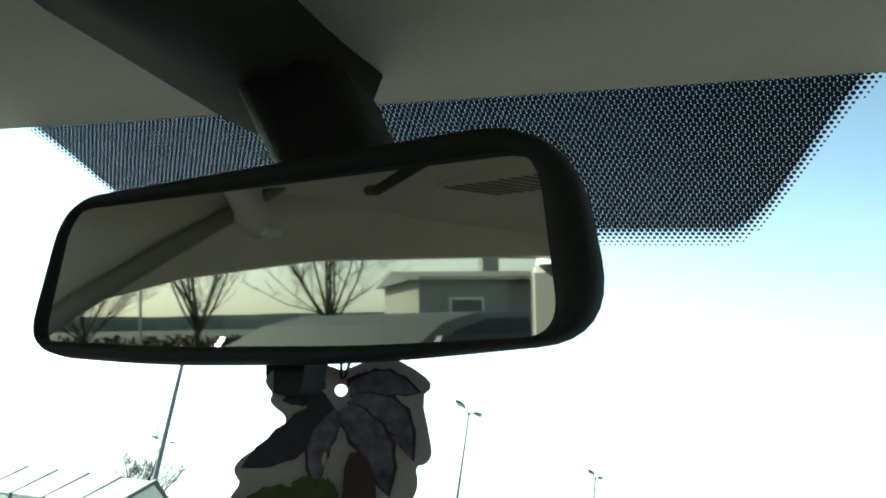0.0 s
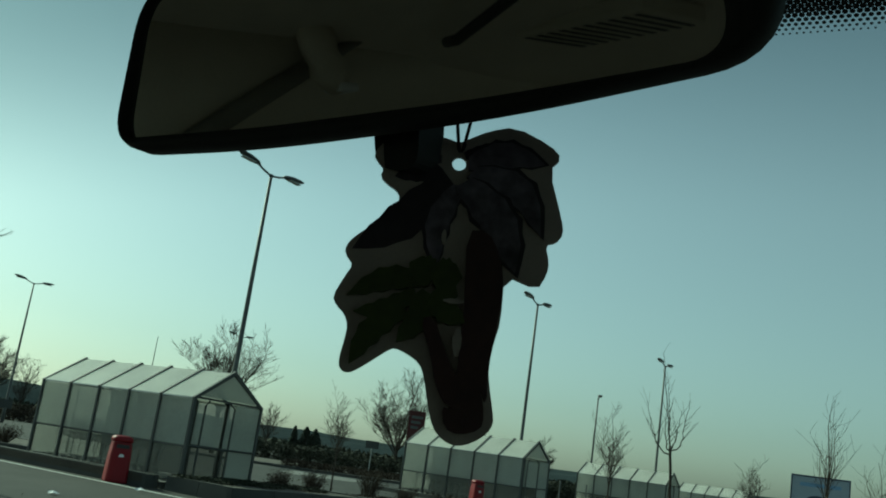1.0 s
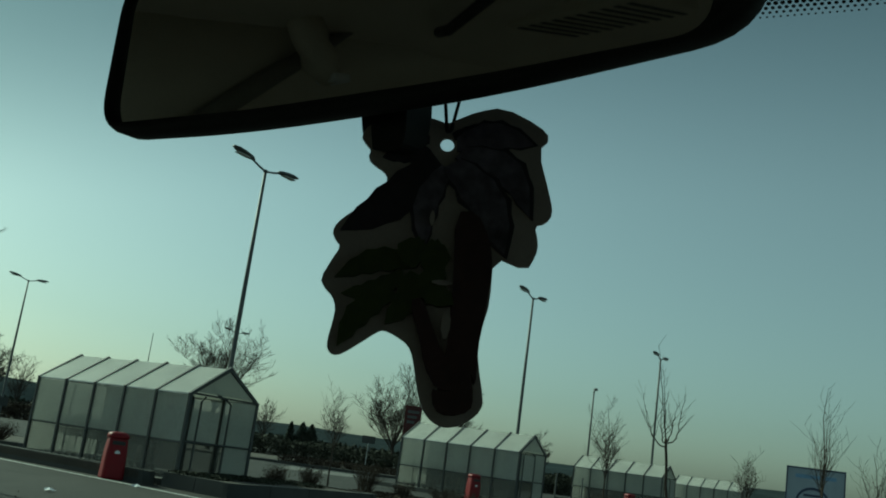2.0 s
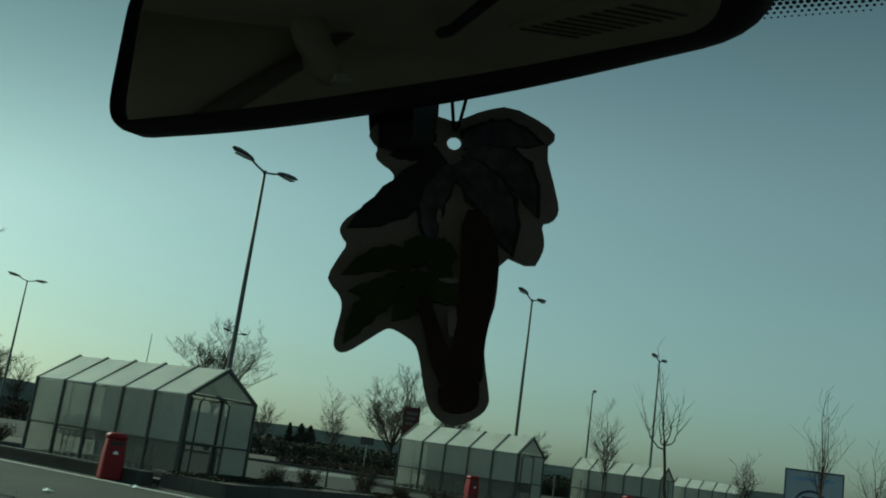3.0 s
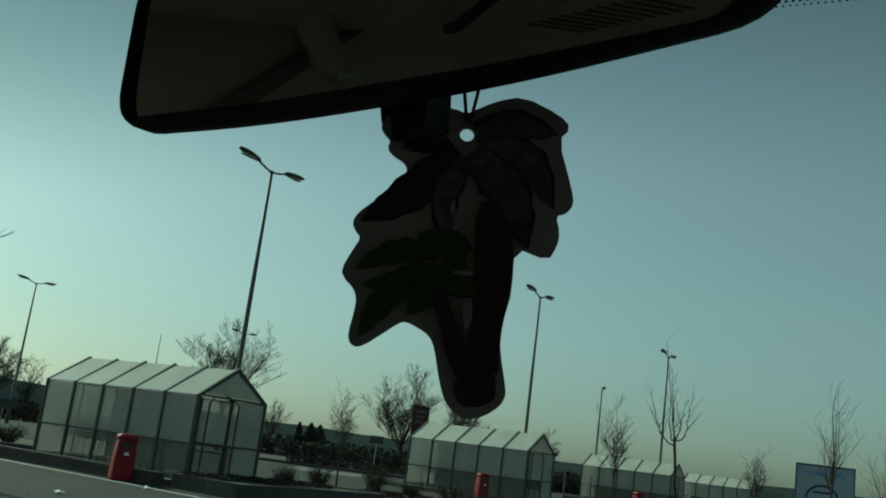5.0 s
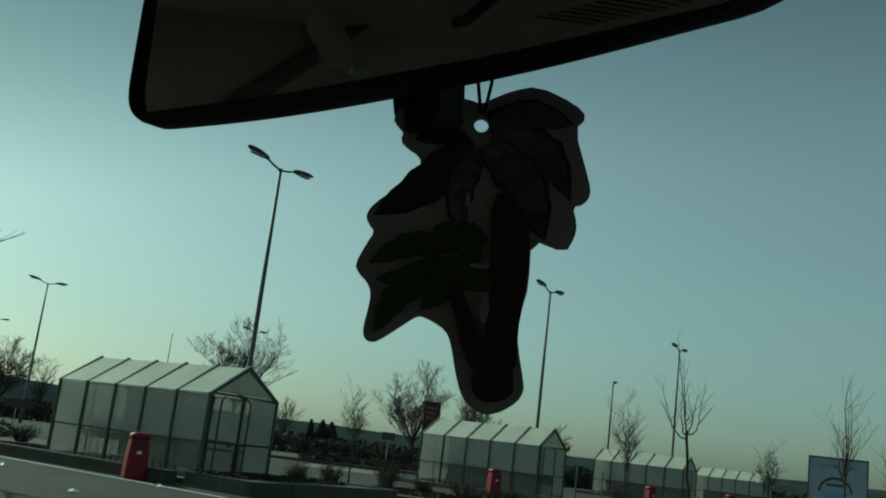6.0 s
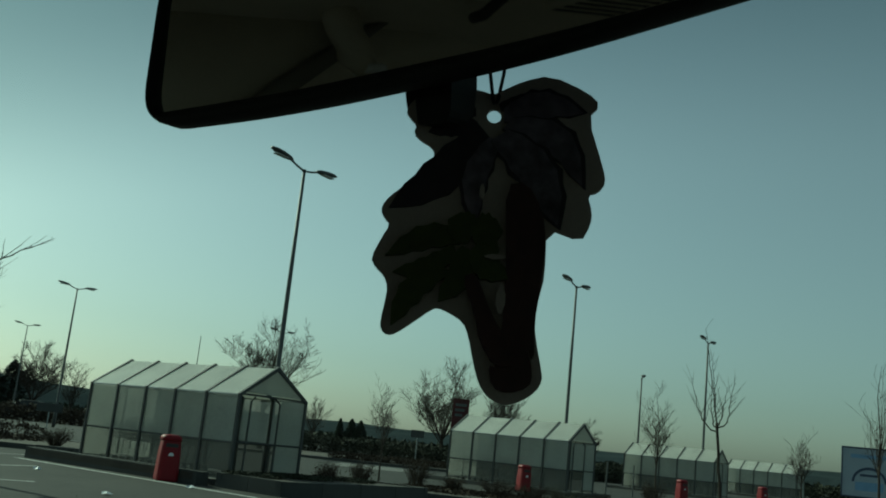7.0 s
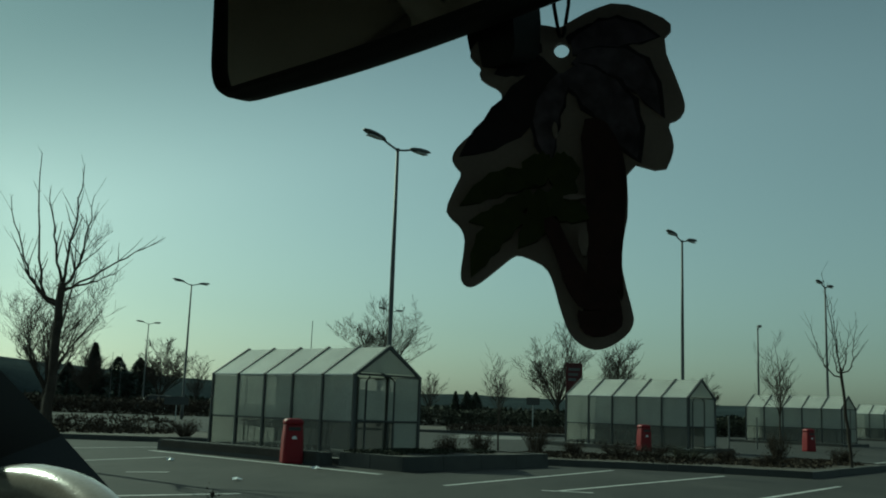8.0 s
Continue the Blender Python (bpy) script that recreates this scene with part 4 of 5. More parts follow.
def sheet(rows, thick, down=True):
    """A curved sheet from rows of points, with thickness."""
    bm = bmesh.new()
    grids = []
    for dz in (0, thick):
        grids.append([[bm.verts.new(Vector(p) + Vector((0, 0, dz))) for p in row] for row in rows])
    for g in grids:
        for a, b in zip(g, g[1:]):
            for i in range(len(a) - 1):
                bm.faces.new((a[i], a[i + 1], b[i + 1], b[i]))
    edge = lambda g: [r[0] for r in g] + g[-1][1:] + [r[-1] for r in g[::-1]][1:] + g[0][::-1][1:-1]
    e0, e1 = edge(grids[0]), edge(grids[1])
    for i in range(len(e0)):
        j = (i + 1) % len(e0)
        bm.faces.new((e0[i], e0[j], e1[j], e1[i]))
    return bm


XS = [-0.66, -0.6, -0.5, -0.35, -0.18, 0, 0.18, 0.35, 0.5, 0.6, 0.66]


def roof_z(x, y):
    t = max(0.0, min(1.0, (HEAD_Y - y) / 0.45))
    return HEAD_Z + 0.045 * t - 0.055 * abs(x / 0.66) ** 3 * t - 0.012 * max(0, (-1.2 - y))


part("headliner", sheet([[(x, y, roof_z(x, y) - 0.002) for x in XS] for y in (HEAD_Y + 0.006, 0.02, -0.08, -0.2, -0.35, -0.7, -1.1, -1.5, -1.9)], 0.012), CLOTH, car, "beige woven headliner", True)
part("roof", sheet([[(x * 1.03, y, roof_z(x, y) + 0.03) for x in XS] for y in (HEAD_Y + 0.01, -0.05, -0.2, -0.35, -0.7, -1.1, -1.5, -1.95)], 0.004), PAINT, car, smooth=True)


def screen_row(y):
    row = [(x, y, screen_z(y) + 0.004) for x in XS]
    drop = min(screen_z(y) - 0.02, max(0.8, 1.395 - 0.85 * (y + 0.05)))
    return [(-0.7, y - 0.01, drop)] + row + [(0.7, y - 0.01, drop)]


part("windscreen", sheet([screen_row(y) for y in (HEAD_Y - 0.01, 0.3, 0.6, 1.02)], 0.005), SCREEN, car, "clear windscreen").visible_shadow = False


def frit_dots():
    """The dotted black band that fades into the glass."""
    verts, faces = [], []
    pitch, xc = 0.0029, -0.035
    nrm = Vector((0, -RAKE, 1)).normalized()
    along = Vector((0, 1, RAKE)).normalized()
    for j in range(66):
        for i in range(-120, 121):
            x = xc + (i + 0.5 * (j % 2)) * pitch
            d = 0.001 + j * pitch * 0.8
            t = max(0.0, min(1.0, (abs(x - xc) - 0.160) / 0.1))
            edge = 0.0975 * (1 - t * t * (3 - 2 * t)) ** 1.5
            k = (edge - d) / (pitch * 4.4)
            if k < 0.06:
                continue
            r = pitch * (0.15 + 0.386 * min(1.0, k))
            c = Vector((x, HEAD_Y, HEAD_Z)) + along * d + nrm * 0.001
            b = len(verts)
            for q in range(7):
                a = 6.2832 * q / 7
                verts.append(tuple(c + Vector((1, 0, 0)) * r * math.cos(a) + along * r * math.sin(a)))
            faces.append(tuple(range(b, b + 7)))
    ob = raw("dotted_band", verts, faces, FRIT, car)
    return tagged(ob, "black dotted shade band printed on the windscreen", kind="stuff")


frit_dots()

# pillars and door frames, both sides
for s in (-1, 1):
    bm = bmesh.new()
    pts = [(s * 0.665, -0.05, 1.40), (s * 0.665, 0.06, 1.327), (s * 0.665, 0.3, 1.123), (s * 0.68, 0.62, 0.85)]
    for (xa, ya, za), (xb, yb, zb) in zip(pts, pts[1:]):
        vs = [bm.verts.new(v) for v in ((xa - s * 0.045, ya, za), (xa + s * 0.05, ya - 0.02, za + 0.03), (xa + s * 0.06, ya - 0.1, za - 0.03), (xa - s * 0.02, ya - 0.1, za - 0.04),
                                        (xb - s * 0.045, yb, zb), (xb + s * 0.05, yb - 0.02, zb + 0.03), (xb + s * 0.06, yb - 0.1, zb - 0.03), (xb - s * 0.02, yb - 0.1, zb - 0.04))]
        for f in ((0, 1, 5, 4), (1, 2, 6, 5), (2, 3, 7, 6), (3, 0, 4, 7), (0, 1, 2, 3), (4, 5, 6, 7)):
            bm.faces.new([vs[w] for w in f])
    part("front_pillar", bm, DARKTRIM, car, "charcoal windscreen pillar", True)
    # roof rail above the side glass, following the curve of the window top
    curve = [(-0.12, 1.295), (-0.28, 1.345), (-0.42, 1.38), (-0.62, 1.408), (-0.95, 1.425), (-1.12, 1.43), (-1.5, 1.40), (-1.9, 1.31)]
    bm = bmesh.new()
    rows = []
    for y, z in curve:
        rows.append([bm.verts.new(v) for v in ((s * 0.70, y, z - 0.05), (s * 0.665, y, z - 0.045), (s * 0.63, y, z + 0.0), (s * 0.58, y, max(z + 0.03, 1.432)), (s * 0.70, y, max(z + 0.035, 1.436)))])
    for a, b in zip(rows, rows[1:]):
        for i in range(5):
            bm.faces.new((a[i], a[(i + 1) % 5], b[(i + 1) % 5], b[i]))
    bm.faces.new(rows[0])
    bm.faces.new(rows[-1])
    part("roof_rail", bm, TRIM, car, "beige roof side rail", True)
    # rear side pillar
    bm = bmesh.new()
    box(bm, min(s * 0.63, s * 0.70), max(s * 0.63, s * 0.70), -1.42, -1.07, 0.55, 1.37, 0.015)
    part("door_pillar", bm, GREYTRIM, car, "grey door pillar")
    # doors below the glass
    bm = bmesh.new()
    box(bm, min(s * 0.66, s * 0.76), max(s * 0.66, s * 0.76), -1.1, 0.62, 0.3, 0.93, 0.03)
    door = part("door", bm, DARKTRIM, car, "dark door panel")
    part("armrest", boxed(min(s * 0.58, s * 0.665), max(s * 0.58, s * 0.665), -0.9, -0.2, 0.66, 0.72, 0.02), TRIM, door)
    part("outer_skin", boxed(min(s * 0.765, s * 0.80), max(s * 0.765, s * 0.80), -1.95, 1.0, 0.3, 0.93, 0.012), PAINT, car)
    bm = bmesh.new()
    box(bm, min(s * 0.688, s * 0.692), max(s * 0.688, s * 0.692), -1.08, 0.1, 0.93, 1.39)
    part("side_window", bm, SIDEGLASS, car, "clear side window").visible_shadow = False
    part("rear_panel", boxed(min(s * 0.66, s * 0.76), max(s * 0.66, s * 0.76), -1.95, -1.11, 0.3, 0.93, 0.02), DARKTRIM, car)

# tail, floor, bonnet, dashboard
part("tailgate", boxed(-0.7, 0.7, -2.0, -1.95, 0.3, 1.0, 0.015), DARKTRIM, car)
part("rear_window", boxed(-0.6, 0.6, -1.975, -1.97, 1.0, 1.3), SIDEGLASS, car, "clear rear window").visible_shadow = False
for s in (-1, 1):
    part("rear_pillar", boxed(min(s * 0.6, s * 0.72), max(s * 0.6, s * 0.72), -2.0, -1.85, 0.93, 1.34, 0.02), TRIM, car)
part("floor_pan", boxed(-0.74, 0.74, -1.95, 1.0, 0.24, 0.3, 0.01), DARKTRIM, car)
bm = bmesh.new()
prism(bm, [(0.22, 0.45), (0.16, 0.8), (0.24, 0.9), (0.5, 0.915), (1.0, 0.9), (1.02, 0.45)], Vector((1.4, 0, 0)), Vector((-0.7, 0, 0)), Vector((0, 1, 0)))
bmesh.ops.bevel(bm, geom=list(bm.edges), offset=0.015, segments=2, affect="EDGES")
part("dashboard", bm, DARKTRIM, car, "charcoal dashboard")
bm = bmesh.new()
prism(bm, [(1.05, 0.3), (1.05, 0.87), (1.5, 0.84), (1.9, 0.74), (2.02, 0.6), (2.02, 0.3)], Vector((1.56, 0, 0)), Vector((-0.78, 0, 0)), Vector((0, 1, 0)))
bmesh.ops.bevel(bm, geom=list(bm.edges), offset=0.04, segments=3, affect="EDGES")
part("bonnet", bm, PAINT, car, smooth=True)
for s in (-1, 1):
    for y in (-1.45, 1.45):
        bm = bmesh.new()
        bmesh.ops.create_cone(bm, segments=24, radius1=0.3, radius2=0.3, depth=0.19, cap_ends=True, matrix=Matrix.Translation((s * 0.72, y, 0.3)) @ Matrix.Rotation(math.pi / 2, 4, "Y"))
        w = part("wheel", bm, TYRE, car)
        bm = bmesh.new()
        bmesh.ops.create_cone(bm, segments=18, radius1=0.19, radius2=0.17, depth=0.21, cap_ends=True, matrix=Matrix.Translation((s * 0.72, y, 0.3)) @ Matrix.Rotation(math.pi / 2, 4, "Y"))
        part("rim", bm, GALV, w)

# steering wheel
wheel_m = Matrix.Translation((-0.372, 0.045, 0.935)) @ Matrix.Rotation(radians(64), 4, "X")
bm = bmesh.new()
n, k = 64, 14
R, r = 0.185, 0.0165
rows = [[bm.verts.new(wheel_m @ Vector(((R + r * math.cos(b)) * math.cos(a), (R + r * math.cos(b)) * math.sin(a), r * math.sin(b)))) for b in [6.28319 * j / k for j in range(k)]] for a in [6.28319 * i / n for i in range(n)]]
for i in range(n):
    for j in range(k):
        bm.faces.new((rows[i][j], rows[(i + 1) % n][j], rows[(i + 1) % n][(j + 1) % k], rows[i][(j + 1) % k]))
rim = part("steering_wheel", bm, LEATHER, car, "grey leather steering wheel rim", True)
bm = bmesh.new()
bmesh.ops.create_cone(bm, segments=24, radius1=0.075, radius2=0.06, depth=0.05, cap_ends=True, matrix=wheel_m)
part("hub", bm, DARKTRIM, rim)
for a in (0, 180, 270):
    q = radians(a)
    part("spoke", tubed([wheel_m @ Vector((0.06 * math.cos(q), 0.06 * math.sin(q), 0)), wheel_m @ Vector((0.18 * math.cos(q), 0.18 * math.sin(q), 0))], [0.022, 0.014], 8), DARKTRIM, rim)
part("steering_column", tubed([wheel_m @ Vector((0, 0, -0.02)), wheel_m @ Vector((0, 0, -0.25))], 0.04, 12), DARKTRIM, car)

# seats
for x in (-0.37, 0.37):
    seat = part("seat_cushion", boxed(x - 0.24, x + 0.24, -0.85, -0.35, 0.36, 0.55, 0.06), SEATCLOTH, car, "dark cloth front seat", True)
    part("seat_back", boxed(-0.23, 0.23, -0.06, 0.06, 0.0, 0.56, 0.05, Matrix.Translation((x, -0.88, 0.5)) @ Matrix.Rotation(radians(16), 4, "X")), SEATCLOTH, seat)
    part("headrest", boxed(-0.12, 0.12, -0.04, 0.04, 0.0, 0.15, 0.035, Matrix.Translation((x, -1.06, 1.08)) @ Matrix.Rotation(radians(10), 4, "X")), SEATCLOTH, seat)
part("rear_bench", boxed(-0.6, 0.6, -1.75, -1.3, 0.36, 0.58, 0.06), SEATCLOTH, car)

# grab handle, belt hook, roof grille and bar on the headliner
for s in (-1, 1):
    bm = bmesh.new()
    tube(bm, [(s * 0.565, -0.40, 1.44), (s * 0.56, -0.405, 1.415), (s * 0.56, -0.415, 1.392), (s * 0.57, -0.435, 1.378)], [0.018, 0.02, 0.02, 0.013], 10)
    hook = part("belt_anchor", bm, TRIM, car, "beige belt anchor", True)
    part("anchor_cap", boxed(min(s * 0.55, s * 0.582), max(s * 0.55, s * 0.582), -0.448, -0.425, 1.370, 1.379, 0.003), WHITE, hook, "bright metal tip")
part("reading_bar", tubed([(-0.52, -0.545, 1.425), (-0.49, -0.53, 1.421), (-0.34, -0.455, 1.43)], 0.006, 10), DARKTRIM, car, "dark bar under the headliner", True)
grille = part("roof_grille", boxed(-0.50, -0.33, -0.75, -0.63, 1.434, 1.455, 0.004), TRIM, car, "slatted roof grille")
for q in range(10):
    part("slat", boxed(-0.492 + q * 0.0162, -0.485 + q * 0.0162, -0.742, -0.638, 1.4333, 1.4345, 0.0003), DARKTRIM, grille)

# grey tube added in place of the soft diagonal shade across the side trim
for s in (-1, 1):
    part("trim_shade_strip", tubed([(s * 0.575, -0.48, 1.435), (s * 0.59, -0.43, 1.405), (s * 0.62, -0.36, 1.36), (s * 0.655, -0.27, 1.3), (s * 0.665, -0.2, 1.25)], [0.005, 0.009, 0.011, 0.012, 0.01], 8), GREYTRIM, car, "grey strip standing in for soft shade on the trim", True)

# mirror mount and roof console
bm = bmesh.new()
a = [(-0.15, -0.5), (-0.09, -0.5), (-0.05, -0.03), (-0.034, 0.05), (-0.024, 0.088), (-0.088, 0.09), (-0.096, 0.07), (-0.112, -0.03)]
lo = [bm.verts.new((x, y, 1.393 + 0.03 * min(1, max(0, -y - 0.1) / 0.3))) for x, y in a]
hi = [bm.verts.new((x + (0.008 if 0 < i < 5 else -0.02), y, 1.422 if y > 0.06 else 1.45)) for i, (x, y) in enumerate(a)]
bm.faces.new(lo)
bm.faces.new(hi[::-1])
for i in range(8):
    bm.faces.new((lo[i], lo[(i + 1) % 8], hi[(i + 1) % 8], hi[i]))
bmesh.ops.bevel(bm, geom=list(bm.edges), offset=0.006, segments=2, affect="EDGES")
part("roof_console", bm, CONSOLE, car, "black roof console and mirror mount", True)

MR = Vector((0.9834, -0.181, 0.0131)).normalized()
MN = Vector((-0.1776, -0.976, -0.126)).normalized()
GLASS_N = Vector((-0.16, -0.976, -0.151)).normalized()     # the wedge of the silvering
MU = MN.cross(MR).normalized()
if MU.z < 0:
    MU = -MU
MC = Vector((0.0017, 0.004, 1.2661))


def mir(r, u, n=0.0):
    return MC + MR * r + MU * u + MN * n


outer = rounded([(-0.1285, 0.0009), (-0.0488, -0.0042), (0.0439, -0.0046), (0.1295, 0.0012), (0.1135, 0.0677), (-0.1175, 0.0654)], [0.0245, 0.033, 0.033, 0.0238, 0.0329, 0.0235], 8)
glass = rounded([(-0.1235, 0.0065), (-0.045, 0.0022), (0.045, 0.0006), (0.1145, 0.002), (0.104, 0.0595), (-0.1135, 0.0605)], [0.006, 0.02, 0.02, 0.012, 0.016, 0.012], 8)
bm = bmesh.new()
loops = []
mid = (0.0, 0.042)
for scale, dn, src in ((1.0, -0.003, "g"), (1.0, 0.005, "g"), (0.5, 0.0065, "m"), (0.15, 0.0055, "m"), (1.0, 0.0, "o"), (0.985, -0.004, "o"), (0.93, -0.013, "o"), (0.8, -0.024, "o"), (0.5, -0.03, "o")):
    ring = []
    for (gx, gy), (ox, oy) in zip(glass, outer):
        if src == "g":
            x, y = gx, gy
        elif src == "m":
            x, y = gx * scale + ox * (1 - scale), gy * scale + oy * (1 - scale)
        else:
            x, y = mid[0] + (ox - mid[0]) * scale, mid[1] + (oy - mid[1]) * (scale - (1 - scale) * 0.9)
        ring.append(bm.verts.new(mir(x, y, dn)))
    loops.append(ring)
for a, b in zip(loops, loops[1:]):
    for i in range(len(a)):
        bm.faces.new((a[i], a[(i + 1) % len(a)], b[(i + 1) % len(a)], b[i]))
bm.faces.new(loops[-1])
mirror = part("rear_view_mirror", bm, PLASTIC, car, "black plastic rear-view mirror housing", True)
bm = bmesh.new()
pane_mid = mir(0.0, 0.0335, 0.0012)
for x, y in glass:
    q = mir(x * 1.002, 0.0335 + (y - 0.0335) * 1.004, 0.0012)
    bm.verts.new(q - MN * ((q - pane_mid).dot(GLASS_N) / MN.dot(GLASS_N)))
bm.faces.new(list(bm.verts))
part("mirror_glass", bm, MIRROR, mirror, "silvered mirror glass")
bm = bmesh.new()
arm_rows = []
for (cx, cy, cz), wx, wy in (((0.006, 0.03, 1.312), 0.018, 0.012), ((0.003, 0.042, 1.335), 0.022, 0.016), ((-0.016, 0.052, 1.362), 0.028, 0.02), ((-0.044, 0.06, 1.4), 0.03, 0.026)):
    arm_rows.append([bm.verts.new((cx + x, cy + y, cz)) for x, y in rounded([(-wx, -wy), (wx, -wy), (wx, wy), (-wx, wy)], min(wx, wy) * 0.7, 4)])
for a, b in zip(arm_rows, arm_rows[1:]):
    for i in range(len(a)):
        bm.faces.new((a[i], a[(i + 1) % len(a)], b[(i + 1) % len(a)], b[i]))
bm.faces.new(arm_rows[0])
bm.faces.new(arm_rows[-1])
part("mirror_arm", bm, PLASTIC, mirror, smooth=True)
bm = bmesh.new()
tab = rounded([(-0.006, 0.008), (-0.003, -0.013), (0.0135, -0.0145), (0.0135, 0.008)], [0.002, 0.007, 0.006, 0.002], 5)
prism(bm, tab, -MN * 0.012, MC + MN * -0.006, MR, MU)
part("dip_lever", bm, PLASTIC, mirror, "black dipping lever")

# ---------------------------------------------------------------- air freshener hanging from the mirror
CARD_ROLL = 2.0
card_x = Vector((math.cos(radians(-7.6)), math.sin(radians(-7.6)), 0))
card_up = Vector((0, 0, 1)) * math.cos(radians(CARD_ROLL)) - card_x * math.sin(radians(CARD_ROLL))
card_right = card_x * math.cos(radians(CARD_ROLL)) + Vector((0, 0, 1)) * math.sin(radians(CARD_ROLL))
card_n = Vector((card_x.y, -card_x.x, 0))                # towards the seats
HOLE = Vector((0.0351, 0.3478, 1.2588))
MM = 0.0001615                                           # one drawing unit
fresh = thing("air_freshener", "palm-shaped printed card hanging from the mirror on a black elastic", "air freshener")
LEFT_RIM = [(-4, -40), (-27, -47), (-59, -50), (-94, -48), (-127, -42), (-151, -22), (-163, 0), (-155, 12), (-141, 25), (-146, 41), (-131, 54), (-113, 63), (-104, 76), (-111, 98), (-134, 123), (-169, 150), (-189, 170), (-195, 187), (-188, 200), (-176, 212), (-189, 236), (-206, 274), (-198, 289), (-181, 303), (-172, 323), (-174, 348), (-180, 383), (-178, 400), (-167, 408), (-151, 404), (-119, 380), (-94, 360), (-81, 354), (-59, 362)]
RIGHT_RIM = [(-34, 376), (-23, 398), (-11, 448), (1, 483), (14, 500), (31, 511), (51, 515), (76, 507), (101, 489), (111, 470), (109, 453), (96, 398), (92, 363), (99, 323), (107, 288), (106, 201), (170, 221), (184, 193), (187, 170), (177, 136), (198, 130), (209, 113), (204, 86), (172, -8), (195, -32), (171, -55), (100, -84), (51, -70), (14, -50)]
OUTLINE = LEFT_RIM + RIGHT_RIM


def card_pt(x, y, n=0.0):
    return HOLE + card_right * x * MM - card_up * y * MM * 1.02 + card_n * n


def card_shape(bm, pts, n0, n1):
    a = [bm.verts.new(card_pt(x, y, n1)) for x, y in pts]
    b = [bm.verts.new(card_pt(x, y, n0)) for x, y in pts]
    bm.faces.new(a)
    bm.faces.new(b[::-1])
    for i in range(len(a)):
        bm.faces.new((a[i], b[i], b[(i + 1) % len(a)], a[(i + 1) % len(a)]))


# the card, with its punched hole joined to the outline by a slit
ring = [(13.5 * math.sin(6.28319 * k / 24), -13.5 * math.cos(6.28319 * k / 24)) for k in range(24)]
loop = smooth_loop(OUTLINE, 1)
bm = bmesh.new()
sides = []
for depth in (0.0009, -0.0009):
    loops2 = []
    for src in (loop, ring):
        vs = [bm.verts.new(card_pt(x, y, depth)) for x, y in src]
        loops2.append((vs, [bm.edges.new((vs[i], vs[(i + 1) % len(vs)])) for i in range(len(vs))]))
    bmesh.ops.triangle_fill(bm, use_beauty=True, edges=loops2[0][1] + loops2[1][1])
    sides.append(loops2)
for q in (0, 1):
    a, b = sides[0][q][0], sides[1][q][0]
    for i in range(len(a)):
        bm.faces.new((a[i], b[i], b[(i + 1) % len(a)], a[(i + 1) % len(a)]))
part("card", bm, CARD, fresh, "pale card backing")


def frond(bx, by, tx, ty, w, bend=0.1, jag=0.0, n=9):
    """A leaf outline from base to tip."""
    d = Vector((tx - bx, ty - by))
    s = Vector((-d.y, d.x)).normalized()
    up, dn = [], []
    for k in range(n + 1):
        t = k / n
        c = Vector((bx, by)) + d * t + s * bend * d.length * math.sin(math.pi * t)
        h = w / 2 * math.sin(math.pi * min(1, t * 0.86 + 0.14)) ** 0.75 * (1 + jag * (1 if k % 2 else -1))
        up.append((c.x + s.x * h, c.y + s.y * h))
        dn.append((c.x - s.x * h, c.y - s.y * h))
    return up + dn[::-1]


def print_on(name, shape, mat, level, label=""):
    bm = bmesh.new()
    card_shape(bm, shape, 0.0009, 0.0010 + 0.00012 * level)
    part(name, bm, mat, fresh, label)


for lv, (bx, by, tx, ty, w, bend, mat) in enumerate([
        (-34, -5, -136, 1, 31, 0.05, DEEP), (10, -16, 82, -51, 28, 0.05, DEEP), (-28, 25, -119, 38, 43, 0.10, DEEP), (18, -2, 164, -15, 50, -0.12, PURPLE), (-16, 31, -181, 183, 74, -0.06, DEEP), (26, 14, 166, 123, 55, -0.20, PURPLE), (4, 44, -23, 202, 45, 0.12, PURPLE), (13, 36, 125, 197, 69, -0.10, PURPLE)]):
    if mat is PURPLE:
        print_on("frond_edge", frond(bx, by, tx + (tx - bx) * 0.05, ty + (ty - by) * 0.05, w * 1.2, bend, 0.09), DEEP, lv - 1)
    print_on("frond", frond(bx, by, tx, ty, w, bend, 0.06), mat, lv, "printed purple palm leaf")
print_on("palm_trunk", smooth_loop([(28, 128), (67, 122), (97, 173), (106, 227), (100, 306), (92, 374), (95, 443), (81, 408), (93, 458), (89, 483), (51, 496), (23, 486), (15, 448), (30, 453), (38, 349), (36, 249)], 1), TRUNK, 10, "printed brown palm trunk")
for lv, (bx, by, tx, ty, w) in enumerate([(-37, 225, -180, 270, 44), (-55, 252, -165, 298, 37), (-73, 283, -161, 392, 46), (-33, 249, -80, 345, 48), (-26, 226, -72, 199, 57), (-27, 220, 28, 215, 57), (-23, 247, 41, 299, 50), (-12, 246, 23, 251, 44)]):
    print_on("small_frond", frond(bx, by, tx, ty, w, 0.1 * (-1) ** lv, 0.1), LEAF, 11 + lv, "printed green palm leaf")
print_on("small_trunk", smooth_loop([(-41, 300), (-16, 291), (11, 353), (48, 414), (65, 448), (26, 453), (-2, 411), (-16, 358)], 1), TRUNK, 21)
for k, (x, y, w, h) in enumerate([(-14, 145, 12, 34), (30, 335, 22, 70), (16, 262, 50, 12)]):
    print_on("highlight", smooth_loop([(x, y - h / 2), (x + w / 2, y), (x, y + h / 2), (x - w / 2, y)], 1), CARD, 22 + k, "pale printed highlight")
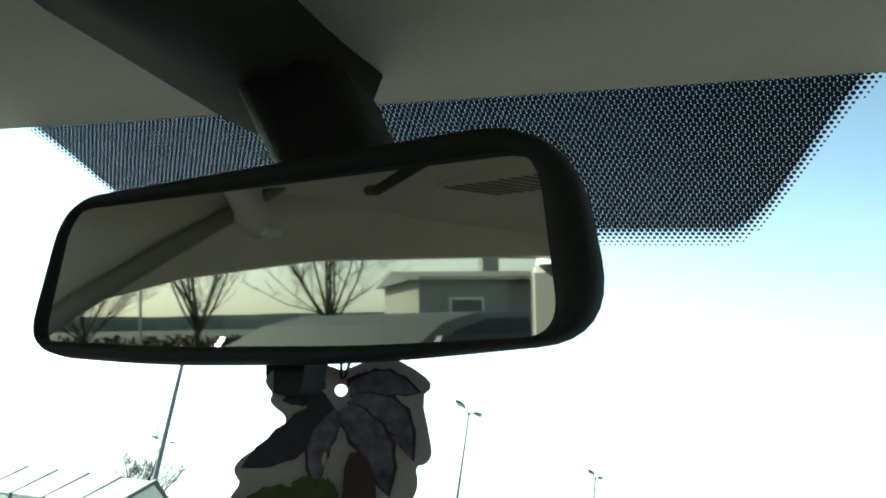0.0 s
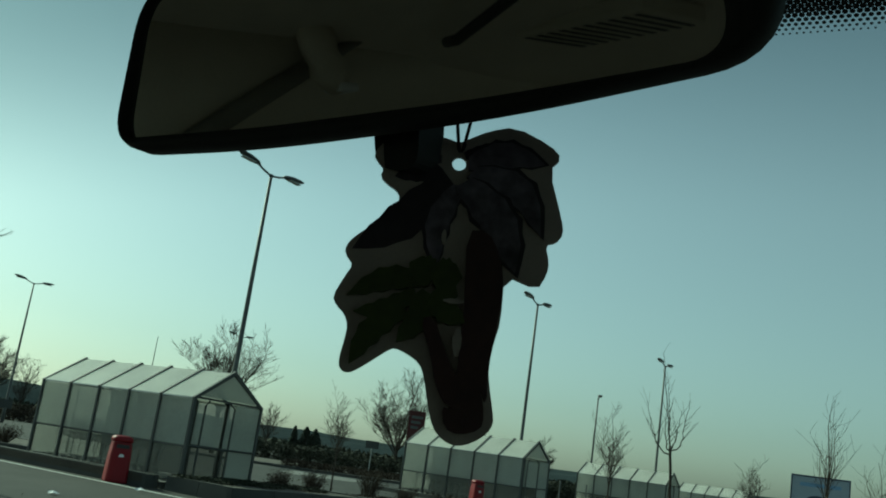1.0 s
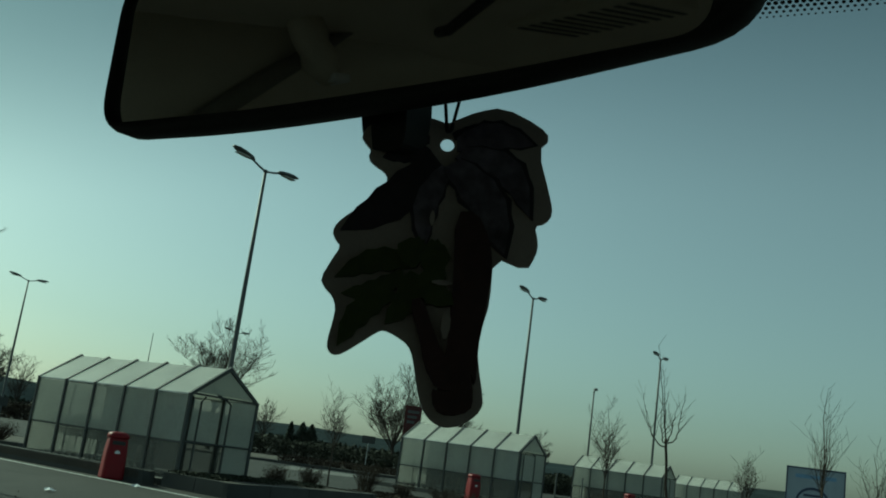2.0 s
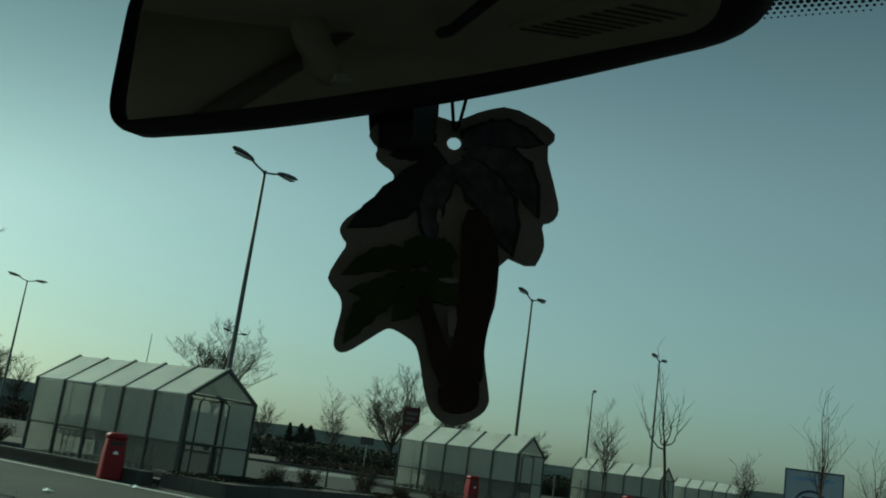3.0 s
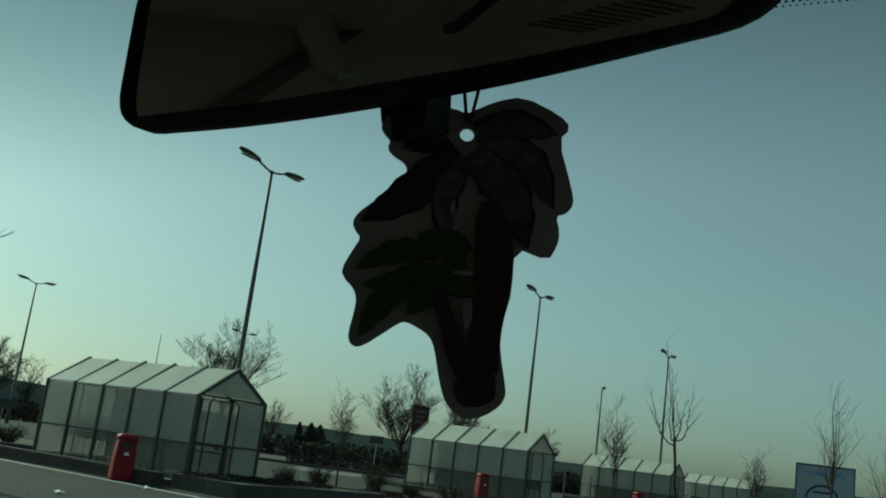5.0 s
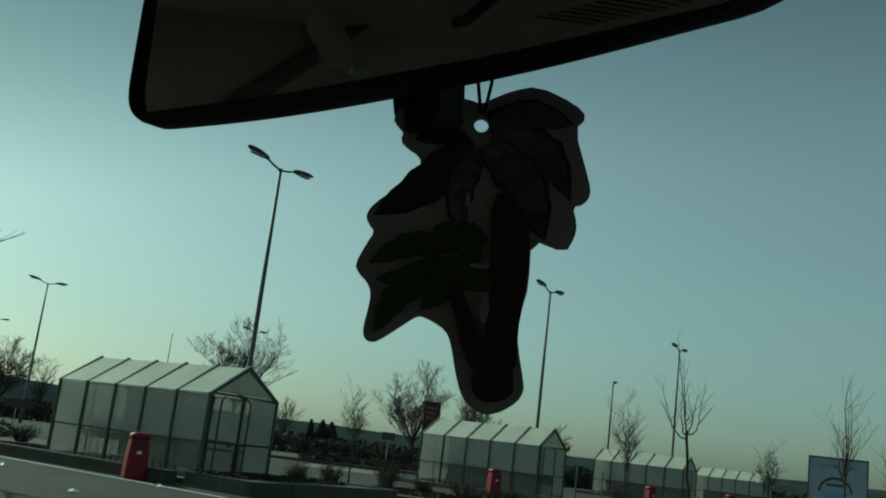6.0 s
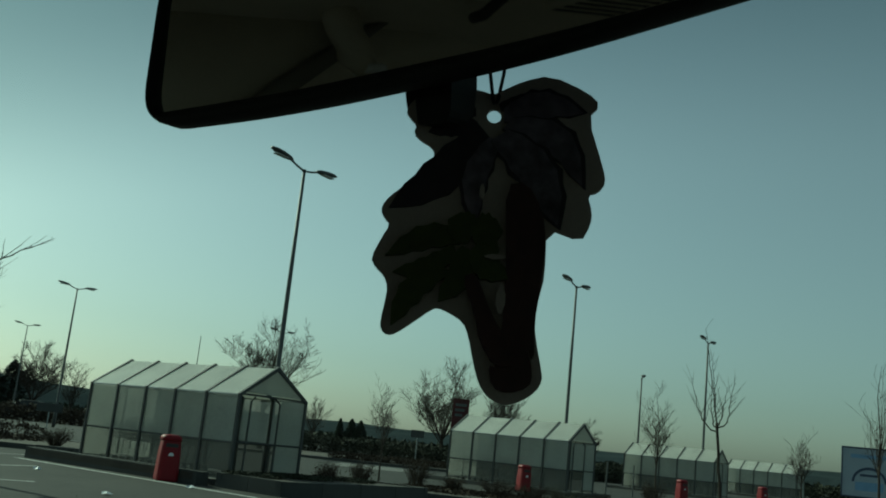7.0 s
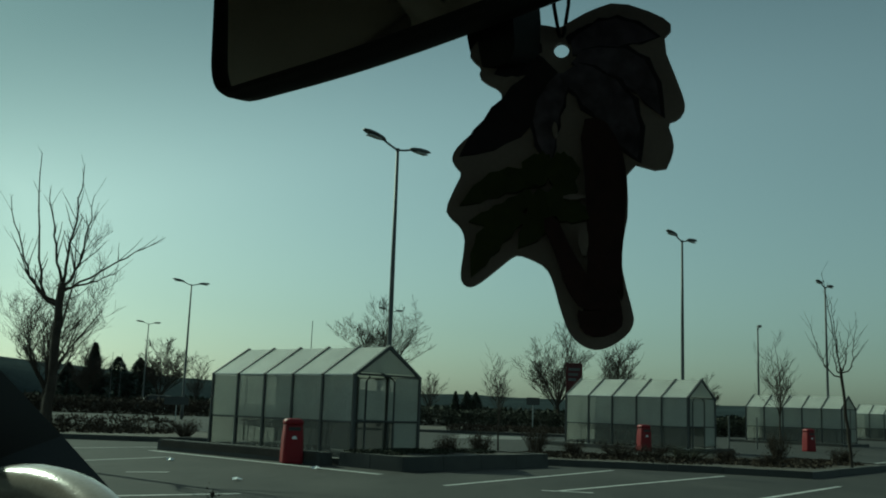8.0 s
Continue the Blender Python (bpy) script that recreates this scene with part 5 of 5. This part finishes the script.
for dx in (-12, 14):
    part("elastic", tubed([card_pt(0, -14, 0.0), card_pt(dx * 0.4, -34, 0.001), card_pt(dx, -92, -0.003), card_pt(dx * 1.15, -150, -0.006)], 0.0006, 6), STRING, fresh, "thin black elastic loop")

# ---------------------------------------------------------------- what lies beside the car, seen in the mirror
parked_car(*(CAR @ Vector((-3.1, -3.2, 0))).xy, -36, PAINT, "dark hatchback parked in the next bay", h=1.33)


def house(x, y, turn, w, d, h, ridge, label):
    top = thing("house", label, "house", pose(x, y, 0, 0, 0, turn))
    part("wall", boxed(-w / 2, w / 2, -d / 2, d / 2, -0.05, h), PLASTER, top)
    bm = bmesh.new()
    prism(bm, [(-d / 2 - 0.4, h - 0.1), (d / 2 + 0.4, h - 0.1), (0, ridge)], Vector((w + 0.6, 0, 0)), Vector((-w / 2 - 0.3, 0, 0.005)), Vector((0, 1, 0)))
    roof = part("roof", bm, TILE, top, "dark tiled roof")
    part("chimney", boxed(w * 0.2, w * 0.2 + 0.6, 0.3, 0.9, ridge - 1.0, ridge + 0.5, 0.02), PLASTER, roof)
    for k in range(4):
        px = -w / 2 + w * (k + 0.5) / 4
        for sy in (-1, 1):
            win = part("window", boxed(px - 0.55, px + 0.55, sy * d / 2 - 0.04, sy * d / 2 + 0.04, 1.0, 2.1, 0.01), WHITE, top)
            part("pane", boxed(px - 0.48, px + 0.48, sy * d / 2 - 0.05, sy * d / 2 + 0.05, 1.07, 2.03), PANE, win)


house(-33, -11.2, 90, 12, 7, 2.75, 3.1, "low grey building with a nearly flat roof")
bare_tree((-24, 1.2), 5.2, 1.3, 2.0, 0.1, 301, level=3, limbs=8, up=0.6, label="bare winter tree beside the car park")
bare_tree((-30, -2.5), 6.5, 1.4, 2.4, 0.12, 303, level=3, limbs=8, up=0.6, label="bare winter tree beside the car park")
bare_tree((-33, 5.0), 4.2, 1.0, 2.2, 0.1, 305, level=3, limbs=8, up=0.5, label="bare winter tree beside the car park")
small_sign(-20.5, 2.2, 2.9, 1.1, 90)
hedge_run([(-40, -30), (-41, -5), (-40, 14), (-37, 30)], 1.0, 1.6, DRY, 8000, 0.2, "brown winter hedge beside the car park")
